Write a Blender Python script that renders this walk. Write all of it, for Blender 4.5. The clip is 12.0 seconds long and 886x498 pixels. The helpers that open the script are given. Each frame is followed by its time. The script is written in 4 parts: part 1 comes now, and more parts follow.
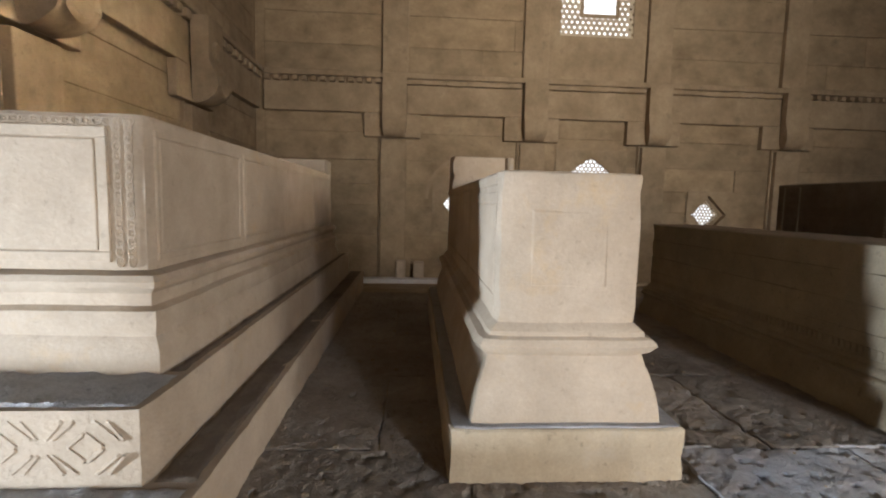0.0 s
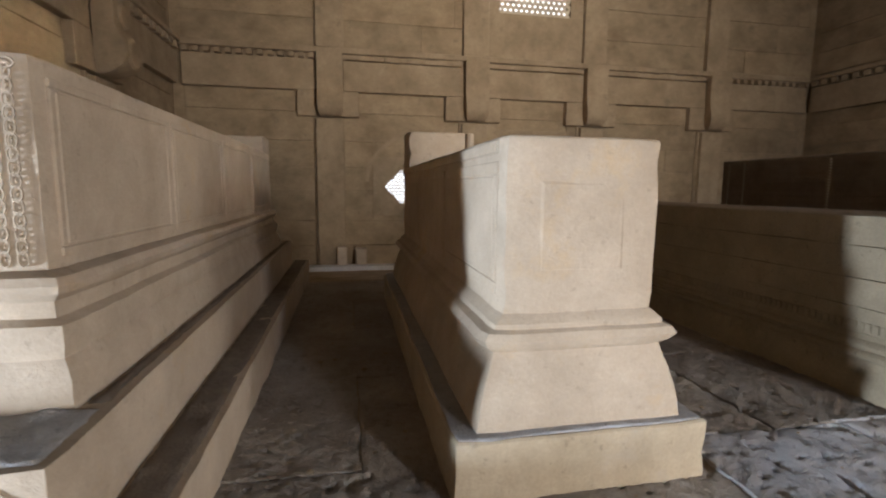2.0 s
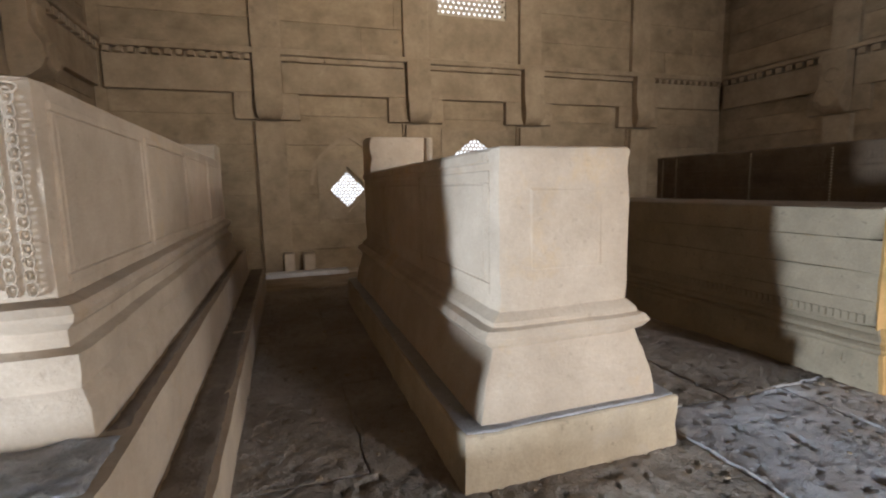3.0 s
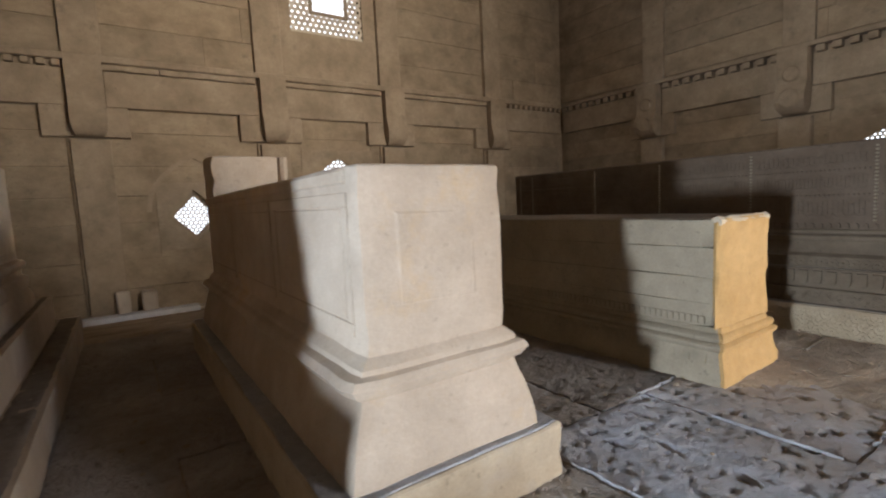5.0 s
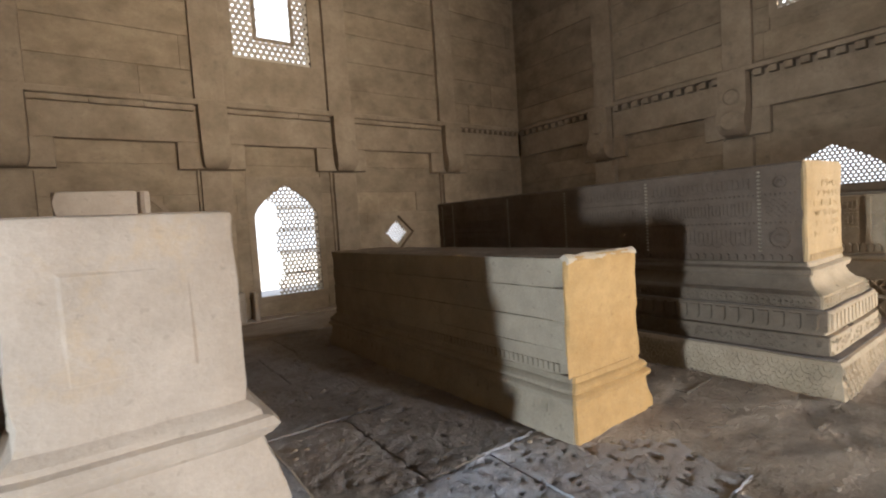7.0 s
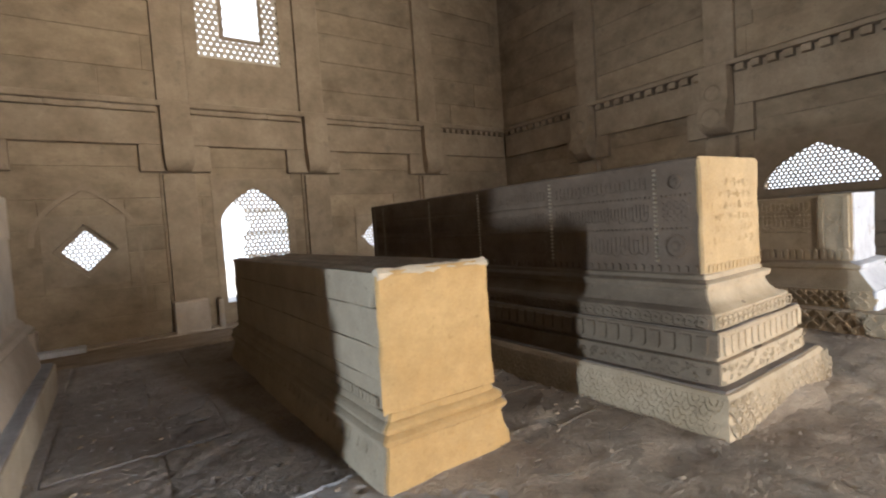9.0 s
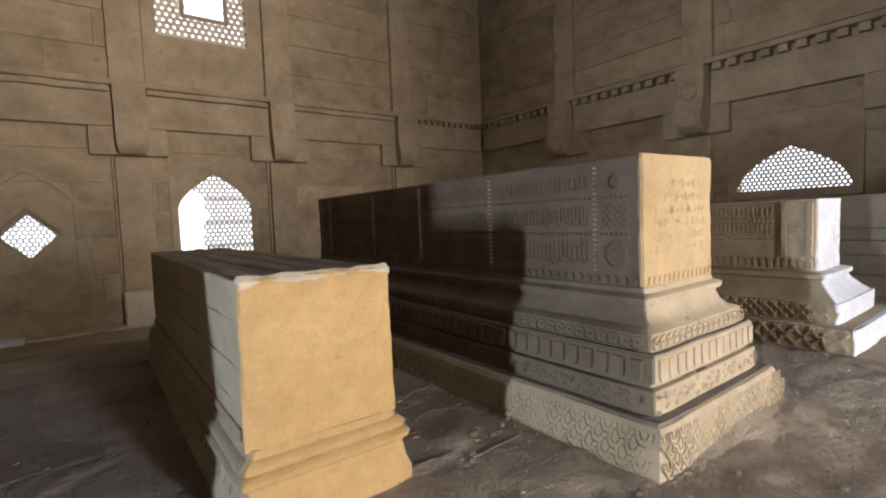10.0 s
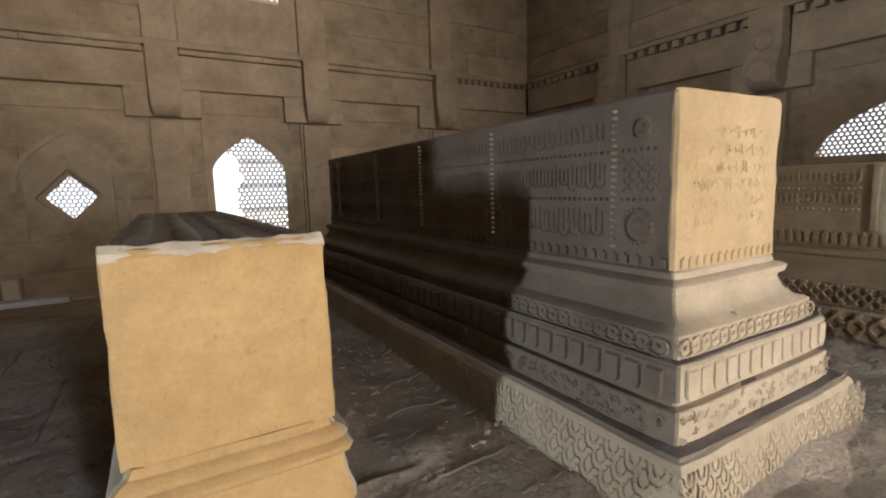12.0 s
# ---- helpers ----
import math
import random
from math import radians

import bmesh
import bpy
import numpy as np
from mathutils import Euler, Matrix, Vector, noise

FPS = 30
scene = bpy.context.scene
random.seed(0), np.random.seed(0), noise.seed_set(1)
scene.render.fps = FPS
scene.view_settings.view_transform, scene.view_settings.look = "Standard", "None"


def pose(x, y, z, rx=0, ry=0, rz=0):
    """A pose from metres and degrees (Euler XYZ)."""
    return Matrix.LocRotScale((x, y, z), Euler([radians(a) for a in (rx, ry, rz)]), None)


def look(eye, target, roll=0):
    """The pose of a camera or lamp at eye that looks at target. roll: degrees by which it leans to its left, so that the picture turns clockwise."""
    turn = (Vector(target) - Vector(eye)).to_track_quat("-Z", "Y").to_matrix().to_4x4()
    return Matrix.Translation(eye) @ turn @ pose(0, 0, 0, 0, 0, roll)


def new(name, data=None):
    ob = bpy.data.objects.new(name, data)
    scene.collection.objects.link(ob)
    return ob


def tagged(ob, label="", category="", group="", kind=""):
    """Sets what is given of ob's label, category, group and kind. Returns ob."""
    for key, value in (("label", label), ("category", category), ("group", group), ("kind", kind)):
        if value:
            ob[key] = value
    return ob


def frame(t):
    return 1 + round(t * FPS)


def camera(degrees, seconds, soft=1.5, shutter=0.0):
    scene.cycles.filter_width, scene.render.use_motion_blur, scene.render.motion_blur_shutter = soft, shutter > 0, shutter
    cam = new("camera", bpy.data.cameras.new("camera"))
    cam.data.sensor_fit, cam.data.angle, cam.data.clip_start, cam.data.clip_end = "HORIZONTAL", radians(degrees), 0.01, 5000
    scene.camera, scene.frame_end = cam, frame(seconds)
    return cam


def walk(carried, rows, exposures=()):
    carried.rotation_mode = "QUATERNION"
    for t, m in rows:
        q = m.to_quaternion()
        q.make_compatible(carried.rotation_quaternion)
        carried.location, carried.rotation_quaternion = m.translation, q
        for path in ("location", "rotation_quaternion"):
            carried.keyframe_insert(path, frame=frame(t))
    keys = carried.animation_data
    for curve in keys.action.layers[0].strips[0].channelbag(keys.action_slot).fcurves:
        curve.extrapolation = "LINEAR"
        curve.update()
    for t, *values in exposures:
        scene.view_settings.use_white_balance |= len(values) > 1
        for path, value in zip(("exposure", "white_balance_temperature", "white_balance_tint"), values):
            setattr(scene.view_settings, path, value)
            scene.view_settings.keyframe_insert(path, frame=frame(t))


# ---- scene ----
cam = camera(86.1, 12.0, soft=2.0, shutter=0.4)
METRES, EYE, TILT, LEAN, TURN = 6.2, 1.46, 1.2, 0.0, -3.4
ROWS = [
    (0.0, 0.0, 0.0, 0.0, 0.16, -6.71, -1.4),
    (0.5, 0.0146, 0.0379, -0.0067, -0.31, -8.28, -0.68),
    (1.0, 0.0363, 0.0532, -0.0019, -0.19, -9.18, -0.55),
    (1.5, 0.0276, 0.0605, -0.004, -0.61, -8.68, -1.38),
    (2.0, -0.0426, 0.0708, -0.0108, -7.75, -8.47, -0.69),
    (2.5, -0.0852, 0.0502, -0.0049, -11.49, -8.77, 0.49),
    (4.5, -0.0945, 0.1153, -0.0012, -28.76, -6.87, 1.63),
    (5.0, -0.0636, 0.1085, -0.0011, -30.94, -6.64, 2.21),
    (5.5, -0.0154, 0.089, 0.0031, -32.23, -5.45, 2.72),
    (6.0, 0.0331, 0.0612, 0.0097, -33.27, -4.7, 2.82),
    (6.5, 0.073, 0.0647, 0.01, -33.68, -4.37, 2.97),
    (8.5, 0.2733, 0.0357, 0.0116, -29.69, -3.55, 3.12),
    (9.0, 0.3324, 0.0235, 0.0035, -31.69, -3.85, 3.16),
    (9.5, 0.3905, 0.0378, 0.0118, -33.32, -4.32, 1.95),
    (10.0, 0.4402, 0.0425, 0.0056, -33.45, -4.73, 1.59),
    (10.5, 0.484, 0.038, 0.0028, -31.92, -5.73, 1.04),
    (11.0, 0.5157, 0.0408, 0.0017, -29.7, -6.63, 0.77),
    (11.5, 0.5443, 0.0693, -0.0009, -28.29, -7.7, 0.96),
    (12.0, 0.5571, 0.0968, -0.0052, -27.45, -8.55, 1.09),
]
walk(cam, [(t, pose(0, 0, EYE, TILT, LEAN, TURN) @ pose(METRES * x, METRES * y, METRES * z, 90 + pitch, roll, yaw)) for t, x, y, z, yaw, pitch, roll in ROWS],
     exposures=[(0.0, 1.57, 5840, 11), (5.0, 1.63, 5580, 12), (6.5, 1.60, 5580, 12), (8.5, 1.68, 5480, 11), (10.0, 1.66, 5500, 12), (12.0, 1.48, 5500, 12)])

# ---- world, sun and the light of the openings ----
world = bpy.data.worlds.new("sky_world")
scene.world = world
world.use_nodes = True
wn = world.node_tree.nodes
sky = wn.new("ShaderNodeTexSky")
sky.sky_type, sky.sun_disc = "NISHITA", False
sky.sun_elevation, sky.sun_rotation = radians(52), radians(165)
wn["Background"].inputs[1].default_value = 0.15
world.node_tree.links.new(sky.outputs[0], wn["Background"].inputs[0])

sun = new("sun", bpy.data.lights.new("sun", "SUN"))
sun.data.energy, sun.data.angle, sun.data.color = 4.0, radians(0.5), (1.0, 0.94, 0.84)
sun.matrix_world = look((6 + 30 * math.sin(radians(165)), 30 * math.cos(radians(165)), 38), (6, 0, 0))


def opening_lamp(place, target, w, hgt, watts, colour, spread=180):
    lamp = new("opening_light", bpy.data.lights.new("opening_light", "AREA"))
    lamp.data.shape, lamp.data.size, lamp.data.size_y = "RECTANGLE", w, hgt
    lamp.data.energy, lamp.data.color, lamp.data.spread = watts, colour, radians(spread)
    lamp.matrix_world = look(place, target)


# room: x from WEST to EAST, y from SOUTH to NORTH
WEST, EAST, SOUTH, NORTH = -5.0, 16.95, -7.0, 16.0
# doorways in the south: warm light off the sunlit ground below, cooler sky light above
opening_lamp((5.38, SOUTH - 0.5, 0.9), (3.9, 4, 0.9), 0.8, 1.5, 62, (1.0, 0.77, 0.52), 110)
opening_lamp((5.38, SOUTH - 0.5, 2.7), (3.9, 4, 0.4), 0.8, 1.7, 68, (0.86, 0.92, 1.0), 120)
opening_lamp((10.7, SOUTH - 0.5, 0.9), (6.0, 2.5, 0.7), 2.3, 1.5, 78, (1.0, 0.78, 0.54), 110)
opening_lamp((10.7, SOUTH - 0.5, 2.7), (6.0, 3.5, 0.4), 2.3, 1.7, 96, (0.78, 0.89, 1.0), 115)
# narrow low doorway in the west: sky light
opening_lamp((WEST - 0.5, 0.16, 0.45), (0, 0.15, 0.2), 0.34, 0.7, 146, (0.80, 0.90, 1.0), 120)
# high windows
opening_lamp((6.1, SOUTH - 0.12, 8.7), (4.6, NORTH, 8.2), 2.2, 3.0, 135, (1.0, 0.85, 0.65), 64)
opening_lamp((EAST + 0.6, 4.55, 8.7), (WEST, 6.6, 5.2), 2.2, 3.0, 250, (1.0, 0.76, 0.46), 26)
opening_lamp((WEST - 0.12, 4.55, 8.7), (EAST, 5.5, 6.4), 2.2, 3.0, 34, (1.0, 0.91, 0.78), 54)


# ---- materials ----
def stone(name, dark, light, scale=1.0, bump=0.35, stain=(0.12, 0.09, 0.06), stain_amount=0.35, rough=0.9, fine=60.0, strata=0.0, random_tone=0.0, deep=0.02, mid_scale=6.0, contrast=1.0, pits=0.35, film=None):
    m = bpy.data.materials.new(name)
    m.use_nodes = True
    n, l = m.node_tree.nodes, m.node_tree.links
    bsdf = n["Principled BSDF"]
    bsdf.inputs["Roughness"].default_value = rough
    bsdf.inputs["Specular IOR Level"].default_value = 0.25
    geo = n.new("ShaderNodeNewGeometry")
    mp = n.new("ShaderNodeMapping")
    mp.inputs["Scale"].default_value = (scale, scale, scale * (1 + strata))
    l.new(geo.outputs["Position"], mp.inputs[0])

    def nz(sc, detail, rgh):
        t = n.new("ShaderNodeTexNoise")
        t.inputs["Scale"].default_value, t.inputs["Detail"].default_value, t.inputs["Roughness"].default_value = sc, detail, rgh
        l.new(mp.outputs[0], t.inputs["Vector"])
        return t

    def ramp(src, a, b, ca, cb):
        r = n.new("ShaderNodeValToRGB")
        r.color_ramp.elements[0].position, r.color_ramp.elements[1].position = a, b
        r.color_ramp.elements[0].color, r.color_ramp.elements[1].color = (*ca, 1), (*cb, 1)
        l.new(src, r.inputs[0])
        return r.outputs[0]

    def mix(kind, fac, a, b):
        x = n.new("ShaderNodeMix")
        x.data_type, x.blend_type = "RGBA", kind
        if isinstance(fac, float):
            x.inputs[0].default_value = fac
        else:
            l.new(fac, x.inputs[0])
        l.new(a, x.inputs[6])
        if isinstance(b, tuple):
            x.inputs[7].default_value = (*b, 1)
        else:
            l.new(b, x.inputs[7])
        return x.outputs[2]

    big, mid, grain = nz(1.3, 5, 0.6), nz(mid_scale, 6, 0.65), nz(fine, 4, 0.7)
    col = ramp(big.outputs[0], 0.32, 0.68, dark, light)
    col = mix("MULTIPLY", 0.55 * contrast, col, ramp(mid.outputs[0], 0.3, 0.7, (0.72, 0.70, 0.67), (1.12, 1.1, 1.07)))
    col = mix("MULTIPLY", 0.4 * contrast, col, ramp(grain.outputs[0], 0.3, 0.7, (0.75, 0.74, 0.72), (1.15, 1.15, 1.15)))
    st = nz(2.3, 8, 0.75)
    col = mix("MIX", ramp(st.outputs[0], 0.56, 0.74, (0, 0, 0), (stain_amount,) * 3), col, stain)
    pit = ramp(nz(22.0, 3, 0.6).outputs[0], 0.64, 0.70, (0, 0, 0), (pits,) * 3)
    col = mix("MIX", pit, col, tuple(c * 0.4 for c in dark))
    if film:
        xyz, thick, both = n.new("ShaderNodeSeparateXYZ"), n.new("ShaderNodeMapRange"), n.new("ShaderNodeMath")
        l.new(geo.outputs["Position"], xyz.inputs[0])
        l.new(xyz.outputs[0], thick.inputs[0])
        thick.inputs[1].default_value, thick.inputs[2].default_value, thick.inputs[3].default_value, thick.inputs[4].default_value = 2.2, 4.0, -0.08, 0.5
        both.operation = "ADD"
        l.new(nz(0.9, 6, 0.7).outputs[0], both.inputs[0])
        l.new(thick.outputs[0], both.inputs[1])
        col = mix("MIX", ramp(both.outputs[0], 0.42, 0.72, (0, 0, 0), (0.92,) * 3), col, film)
    if random_tone:
        info = n.new("ShaderNodeObjectInfo")
        lo, hi = 1 - random_tone, 1 + random_tone
        col = mix("MULTIPLY", 1.0, col, ramp(info.outputs["Random"], 0.0, 1.0, (lo, lo, lo), (hi, hi * 0.99, hi * 0.97)))
    l.new(col, bsdf.inputs["Base Color"])
    bp = n.new("ShaderNodeBump")
    bp.inputs["Strength"].default_value, bp.inputs["Distance"].default_value = bump, deep
    add = n.new("ShaderNodeMath")
    add.operation = "MULTIPLY_ADD"
    l.new(mid.outputs[0], add.inputs[0])
    add.inputs[1].default_value = 1.4
    l.new(grain.outputs[0], add.inputs[2])
    dig = n.new("ShaderNodeMath")
    dig.operation = "SUBTRACT"
    l.new(add.outputs[0], dig.inputs[0])
    l.new(pit, dig.inputs[1])
    l.new(dig.outputs[0], bp.inputs["Height"])
    l.new(bp.outputs[0], bsdf.inputs["Normal"])
    return m


WALL = stone("sandstone_wall", (0.21, 0.150, 0.089), (0.335, 0.252, 0.157), 0.8, 0.4, strata=0.35, random_tone=0.09, contrast=0.75, stain=(0.07, 0.055, 0.04), stain_amount=0.5, deep=0.03)
TRIM = stone("sandstone_trim", (0.23, 0.166, 0.10), (0.34, 0.256, 0.163), 0.9, 0.3, stain=(0.10, 0.075, 0.05), stain_amount=0.5, contrast=0.75)
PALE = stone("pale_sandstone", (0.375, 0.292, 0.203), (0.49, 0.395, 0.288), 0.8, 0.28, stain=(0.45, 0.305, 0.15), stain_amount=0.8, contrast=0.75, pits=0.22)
YELLOW = stone("yellow_sandstone", (0.36, 0.212, 0.072), (0.455, 0.288, 0.112), 1.0, 0.45, stain=(0.40, 0.222, 0.058), stain_amount=0.65, contrast=0.95, pits=0.25, mid_scale=9.0)
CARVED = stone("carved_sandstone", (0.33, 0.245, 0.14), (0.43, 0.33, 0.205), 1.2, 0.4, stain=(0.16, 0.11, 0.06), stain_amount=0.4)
DUST = stone("dusty_floor", (0.275, 0.205, 0.135), (0.455, 0.357, 0.243), 1.0, 0.85, stain=(0.11, 0.085, 0.06), stain_amount=0.5, fine=32.0, deep=0.05, mid_scale=9.0)
SLAB = stone("floor_slab_stone", (0.41, 0.405, 0.41), (0.55, 0.545, 0.55), 1.0, 0.7, stain=(0.22, 0.20, 0.18), stain_amount=0.4, fine=45.0, random_tone=0.08, deep=0.025, mid_scale=9.0, contrast=0.6, film=(0.34, 0.285, 0.225))
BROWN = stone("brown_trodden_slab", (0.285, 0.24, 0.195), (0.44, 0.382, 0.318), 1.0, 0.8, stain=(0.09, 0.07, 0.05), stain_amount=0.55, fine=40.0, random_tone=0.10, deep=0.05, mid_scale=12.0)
TAN = stone("tan_sandstone", (0.18, 0.147, 0.107), (0.26, 0.215, 0.158), 0.9, 0.35, stain_amount=0.25)
TAN_LIGHT = stone("weathered_tan_sandstone", (0.24, 0.19, 0.122), (0.34, 0.272, 0.178), 0.9, 0.35, stain=(0.16, 0.13, 0.09), stain_amount=0.4)
# long sides of the great tomb: their weaker light is in these browns
DARK_CARVED = stone("dark_carved_sandstone", (0.11, 0.075, 0.045), (0.17, 0.122, 0.079), 1.4, 0.5, stain_amount=0.3)
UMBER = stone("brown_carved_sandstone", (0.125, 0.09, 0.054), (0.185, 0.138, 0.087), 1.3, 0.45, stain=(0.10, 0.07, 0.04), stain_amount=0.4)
DIRT = stone("grey_step_dirt", (0.50, 0.475, 0.45), (0.70, 0.675, 0.65), 1.0, 0.9, stain=(0.15, 0.125, 0.10), stain_amount=0.6, deep=0.06, mid_scale=14.0)
CREAM = stone("cream_sandstone", (0.385, 0.302, 0.195), (0.475, 0.39, 0.27), 0.9, 0.28, stain=(0.44, 0.38, 0.31), stain_amount=0.5)
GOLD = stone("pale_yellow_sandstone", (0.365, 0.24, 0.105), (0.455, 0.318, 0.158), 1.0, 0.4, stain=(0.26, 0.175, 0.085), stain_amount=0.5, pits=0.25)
# white tone carries bright light on the pieces that use it
WHITE = stone("white_lit_stone", (0.50, 0.475, 0.45), (0.62, 0.595, 0.57), 1.0, 0.2, stain=(0.40, 0.34, 0.27), stain_amount=0.3)
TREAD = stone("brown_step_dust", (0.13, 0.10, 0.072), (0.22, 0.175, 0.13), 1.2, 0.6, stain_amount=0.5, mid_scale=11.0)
STRAW = stone("dry_straw", (0.11, 0.085, 0.056), (0.19, 0.152, 0.105), 3.0, 0.1)
JALI = stone("pierced_stone", (0.42, 0.34, 0.24), (0.55, 0.46, 0.33), 1.5, 0.2)
CEIL = stone("ceiling_stone", (0.15, 0.12, 0.085), (0.22, 0.18, 0.13), 0.6, 0.3)
OUTSIDE = stone("pale_outside_ground", (0.50, 0.44, 0.34), (0.62, 0.56, 0.45), 0.5, 0.3)


# ---- building helpers ----
def finish(bm, name, material, smooth=None):
    me = bpy.data.meshes.new(name)
    bmesh.ops.recalc_face_normals(bm, faces=bm.faces)
    bm.to_mesh(me)
    bm.free()
    me.materials.append(material)
    if smooth:
        me.polygons.foreach_set("use_smooth", [True] * len(me.polygons))
        me.set_sharp_from_angle(angle=radians(smooth))
    return me


def part(name, bm, material, parent, label="", smooth=None):
    ob = new(name, finish(bm, name, material, smooth))
    ob.parent = parent
    if label:
        ob["label"] = label
    return ob


def thing(name, at, label, category, group="", kind=""):
    ob = new(name)
    ob.empty_display_size = 0.2
    ob.location = at
    return tagged(ob, label, category, group, kind)


def add_box(bm, x0, x1, y0, y1, z0, z1, bev=0.0):
    g = bmesh.ops.create_cube(bm, size=1.0)
    for v in g["verts"]:
        v.co = Vector(((x0 + x1) / 2 + v.co.x * (x1 - x0), (y0 + y1) / 2 + v.co.y * (y1 - y0), (z0 + z1) / 2 + v.co.z * (z1 - z0)))
    if bev:
        edges = list({e for v in g["verts"] for e in v.link_edges})
        bmesh.ops.bevel(bm, geom=edges, offset=bev, segments=1, affect="EDGES")


def box(x0, x1, y0, y1, z0, z1, bev=0.0):
    bm = bmesh.new()
    add_box(bm, x0, x1, y0, y1, z0, z1, bev)
    return bm


def worn(v, amount, seed):
    q = Vector(v) * 3.1 + Vector((seed, 0, 0))
    r = Vector(v) * 11.0 + Vector((0, seed, 0))
    return Vector(v) + noise.noise_vector(q) * amount + noise.noise_vector(r) * amount * 0.6


def loft(profile, hx, hy, step=0.09, wear=0.006, seed=0.0, cap=True, r=0.010, chip=0.045):
    """Closed rectangular courses: profile rows (out in x, out in y, z) from the bottom upwards, with worn faces and rounded corners."""
    bm = bmesh.new()
    nx, ny = max(2, int(2 * hx / step)), max(2, int(2 * hy / step))
    rings = []
    for ox, oy, z in profile:
        a, b = hx + ox, hy + oy
        pts = []
        for i in range(nx):
            pts.append((-a + 2 * a * i / nx, -b))
        for i in range(ny):
            pts.append((a, -b + 2 * b * i / ny))
        for i in range(nx):
            pts.append((a - 2 * a * i / nx, b))
        for i in range(ny):
            pts.append((-a, b - 2 * b * i / ny))
        ring = []
        for k, (x, y) in enumerate(pts):
            if k in (0, nx, nx + ny, 2 * nx + ny):
                cut = r + chip * max(0.0, noise.noise((z * 7.0, k * 0.37, seed * 1.7)) + 0.1)
                x, y = x * (1 - cut / a), y * (1 - cut / b)
            ring.append(bm.verts.new(worn((x, y, z), wear, seed)))
        rings.append(ring)
    total = len(rings[0])
    for lo, hi in zip(rings, rings[1:]):
        for k in range(total):
            bm.faces.new((lo[k], lo[(k + 1) % total], hi[(k + 1) % total], hi[k]))
    if cap:
        bm.faces.new(rings[-1])
        bm.faces.new(list(reversed(rings[0])))
    return bm


def dense(profile, gap=0.08):
    """Adds rows between the profile's own so that tall faces can carry wear."""
    out = [profile[0]]
    for p, q in zip(profile, profile[1:]):
        k = max(1, int(abs(q[2] - p[2]) / gap))
        out += [tuple(p[j] + (q[j] - p[j]) * i / k for j in range(3)) for i in range(1, k + 1)]
    return out


# ---- floor, ground and ceiling ----
def floor_height(x, y):
    s = min(1.0, max(0.0, (y - 6.8) / 8.6))
    return -1.2 * s


def sunk(x, y):
    """How far the dust lies under the slabs' level: it laps over them in the east and leaves them bare in the west."""
    u = min(1.0, max(0.0, (x + 0.45 * noise.noise((x * 1.4, y * 1.4, 2)) - 3.15) / 0.75))
    return 0.004 if y > 7 else 0.035 - 0.045 * u * u * (3 - 2 * u)


def dust_level(x, y):
    return floor_height(x, y) - sunk(x, y) + 0.014 * noise.noise((x * 1.7, y * 1.7, 0)) + (0.020 * noise.noise((x * 3.6, y * 3.6, 8)) + 0.012 * noise.noise((x * 7 + y * 3, y * 4.5, 18))) * min(1.0, max(0.0, x - 3.6)) + 0.010 * noise.noise((x * 6, y * 6, 3)) + 0.008 * noise.noise((x * 14, y * 11, 5))


bm = bmesh.new()
nx, ny = 420, 440
grid = []
for j in range(ny + 1):
    row = []
    for i in range(nx + 1):
        x, y = WEST - 0.3 + (EAST - WEST + 0.6) * i / nx, SOUTH - 0.3 + (NORTH - SOUTH + 0.6) * j / ny
        row.append(bm.verts.new((x, y, dust_level(x, y))))
    grid.append(row)
for j in range(ny):
    for i in range(nx):
        bm.faces.new((grid[j][i], grid[j][i + 1], grid[j + 1][i + 1], grid[j + 1][i]))
floor = new("floor", finish(bm, "floor", DUST, 180))
tagged(floor, "worn grey stone floor covered with dust and grit", "floor", kind="structure")
ceiling = new("ceiling", finish(box(WEST - 1, EAST + 1, SOUTH - 1, NORTH + 1, 11.6, 12.2), "ceiling", CEIL))
tagged(ceiling, "dim plain stone ceiling over the hall", "ceiling", kind="structure")
bm = bmesh.new()
bmesh.ops.create_grid(bm, x_segments=1, y_segments=1, size=400)
ground = new("ground", finish(bm, "ground", OUTSIDE))
ground.location = (6, 4, -1.6)
tagged(ground, "pale dry sunlit ground outside the hall", "ground", kind="structure")

# glowing sheets added outside so that the openings show bright white
OUTER_GLOW = bpy.data.materials.new("outer_glow")
OUTER_GLOW.use_nodes = True
hz = OUTER_GLOW.node_tree.nodes
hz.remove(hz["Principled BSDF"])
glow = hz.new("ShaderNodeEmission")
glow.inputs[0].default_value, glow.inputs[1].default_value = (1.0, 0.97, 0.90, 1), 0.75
OUTER_GLOW.node_tree.links.new(glow.outputs[0], hz["Material Output"].inputs[0])
backdrop = new("backdrop", finish(box(-160, 170, 75, 76, -1.6, 70), "backdrop", OUTER_GLOW))
tagged(backdrop, "glowing backdrop added for the bright daylight beyond the windows", "backdrop", kind="structure")

backdrop_east = new("backdrop", finish(box(95, 96, -120, 74, -1.6, 60), "backdrop", OUTER_GLOW))
tagged(backdrop_east, "glowing east backdrop added for the bright daylight beyond the windows", "backdrop", kind="structure")

# ---- walls ----
CORNICE = 5.32


def arch_outline(c, half, bottom, spring, apex, n=8, power=1.6):
    """A pointed arch, anticlockwise from the bottom left, in (along, up)."""
    rise = apex - spring
    pts = [(c - half, bottom), (c + half, bottom)]
    side = [(half * (1 - (i / n) ** power), spring + rise * i / n) for i in range(n + 1)]
    pts += [(c + x, z) for x, z in side] + [(c - x, z) for x, z in side[-2::-1]]
    return pts


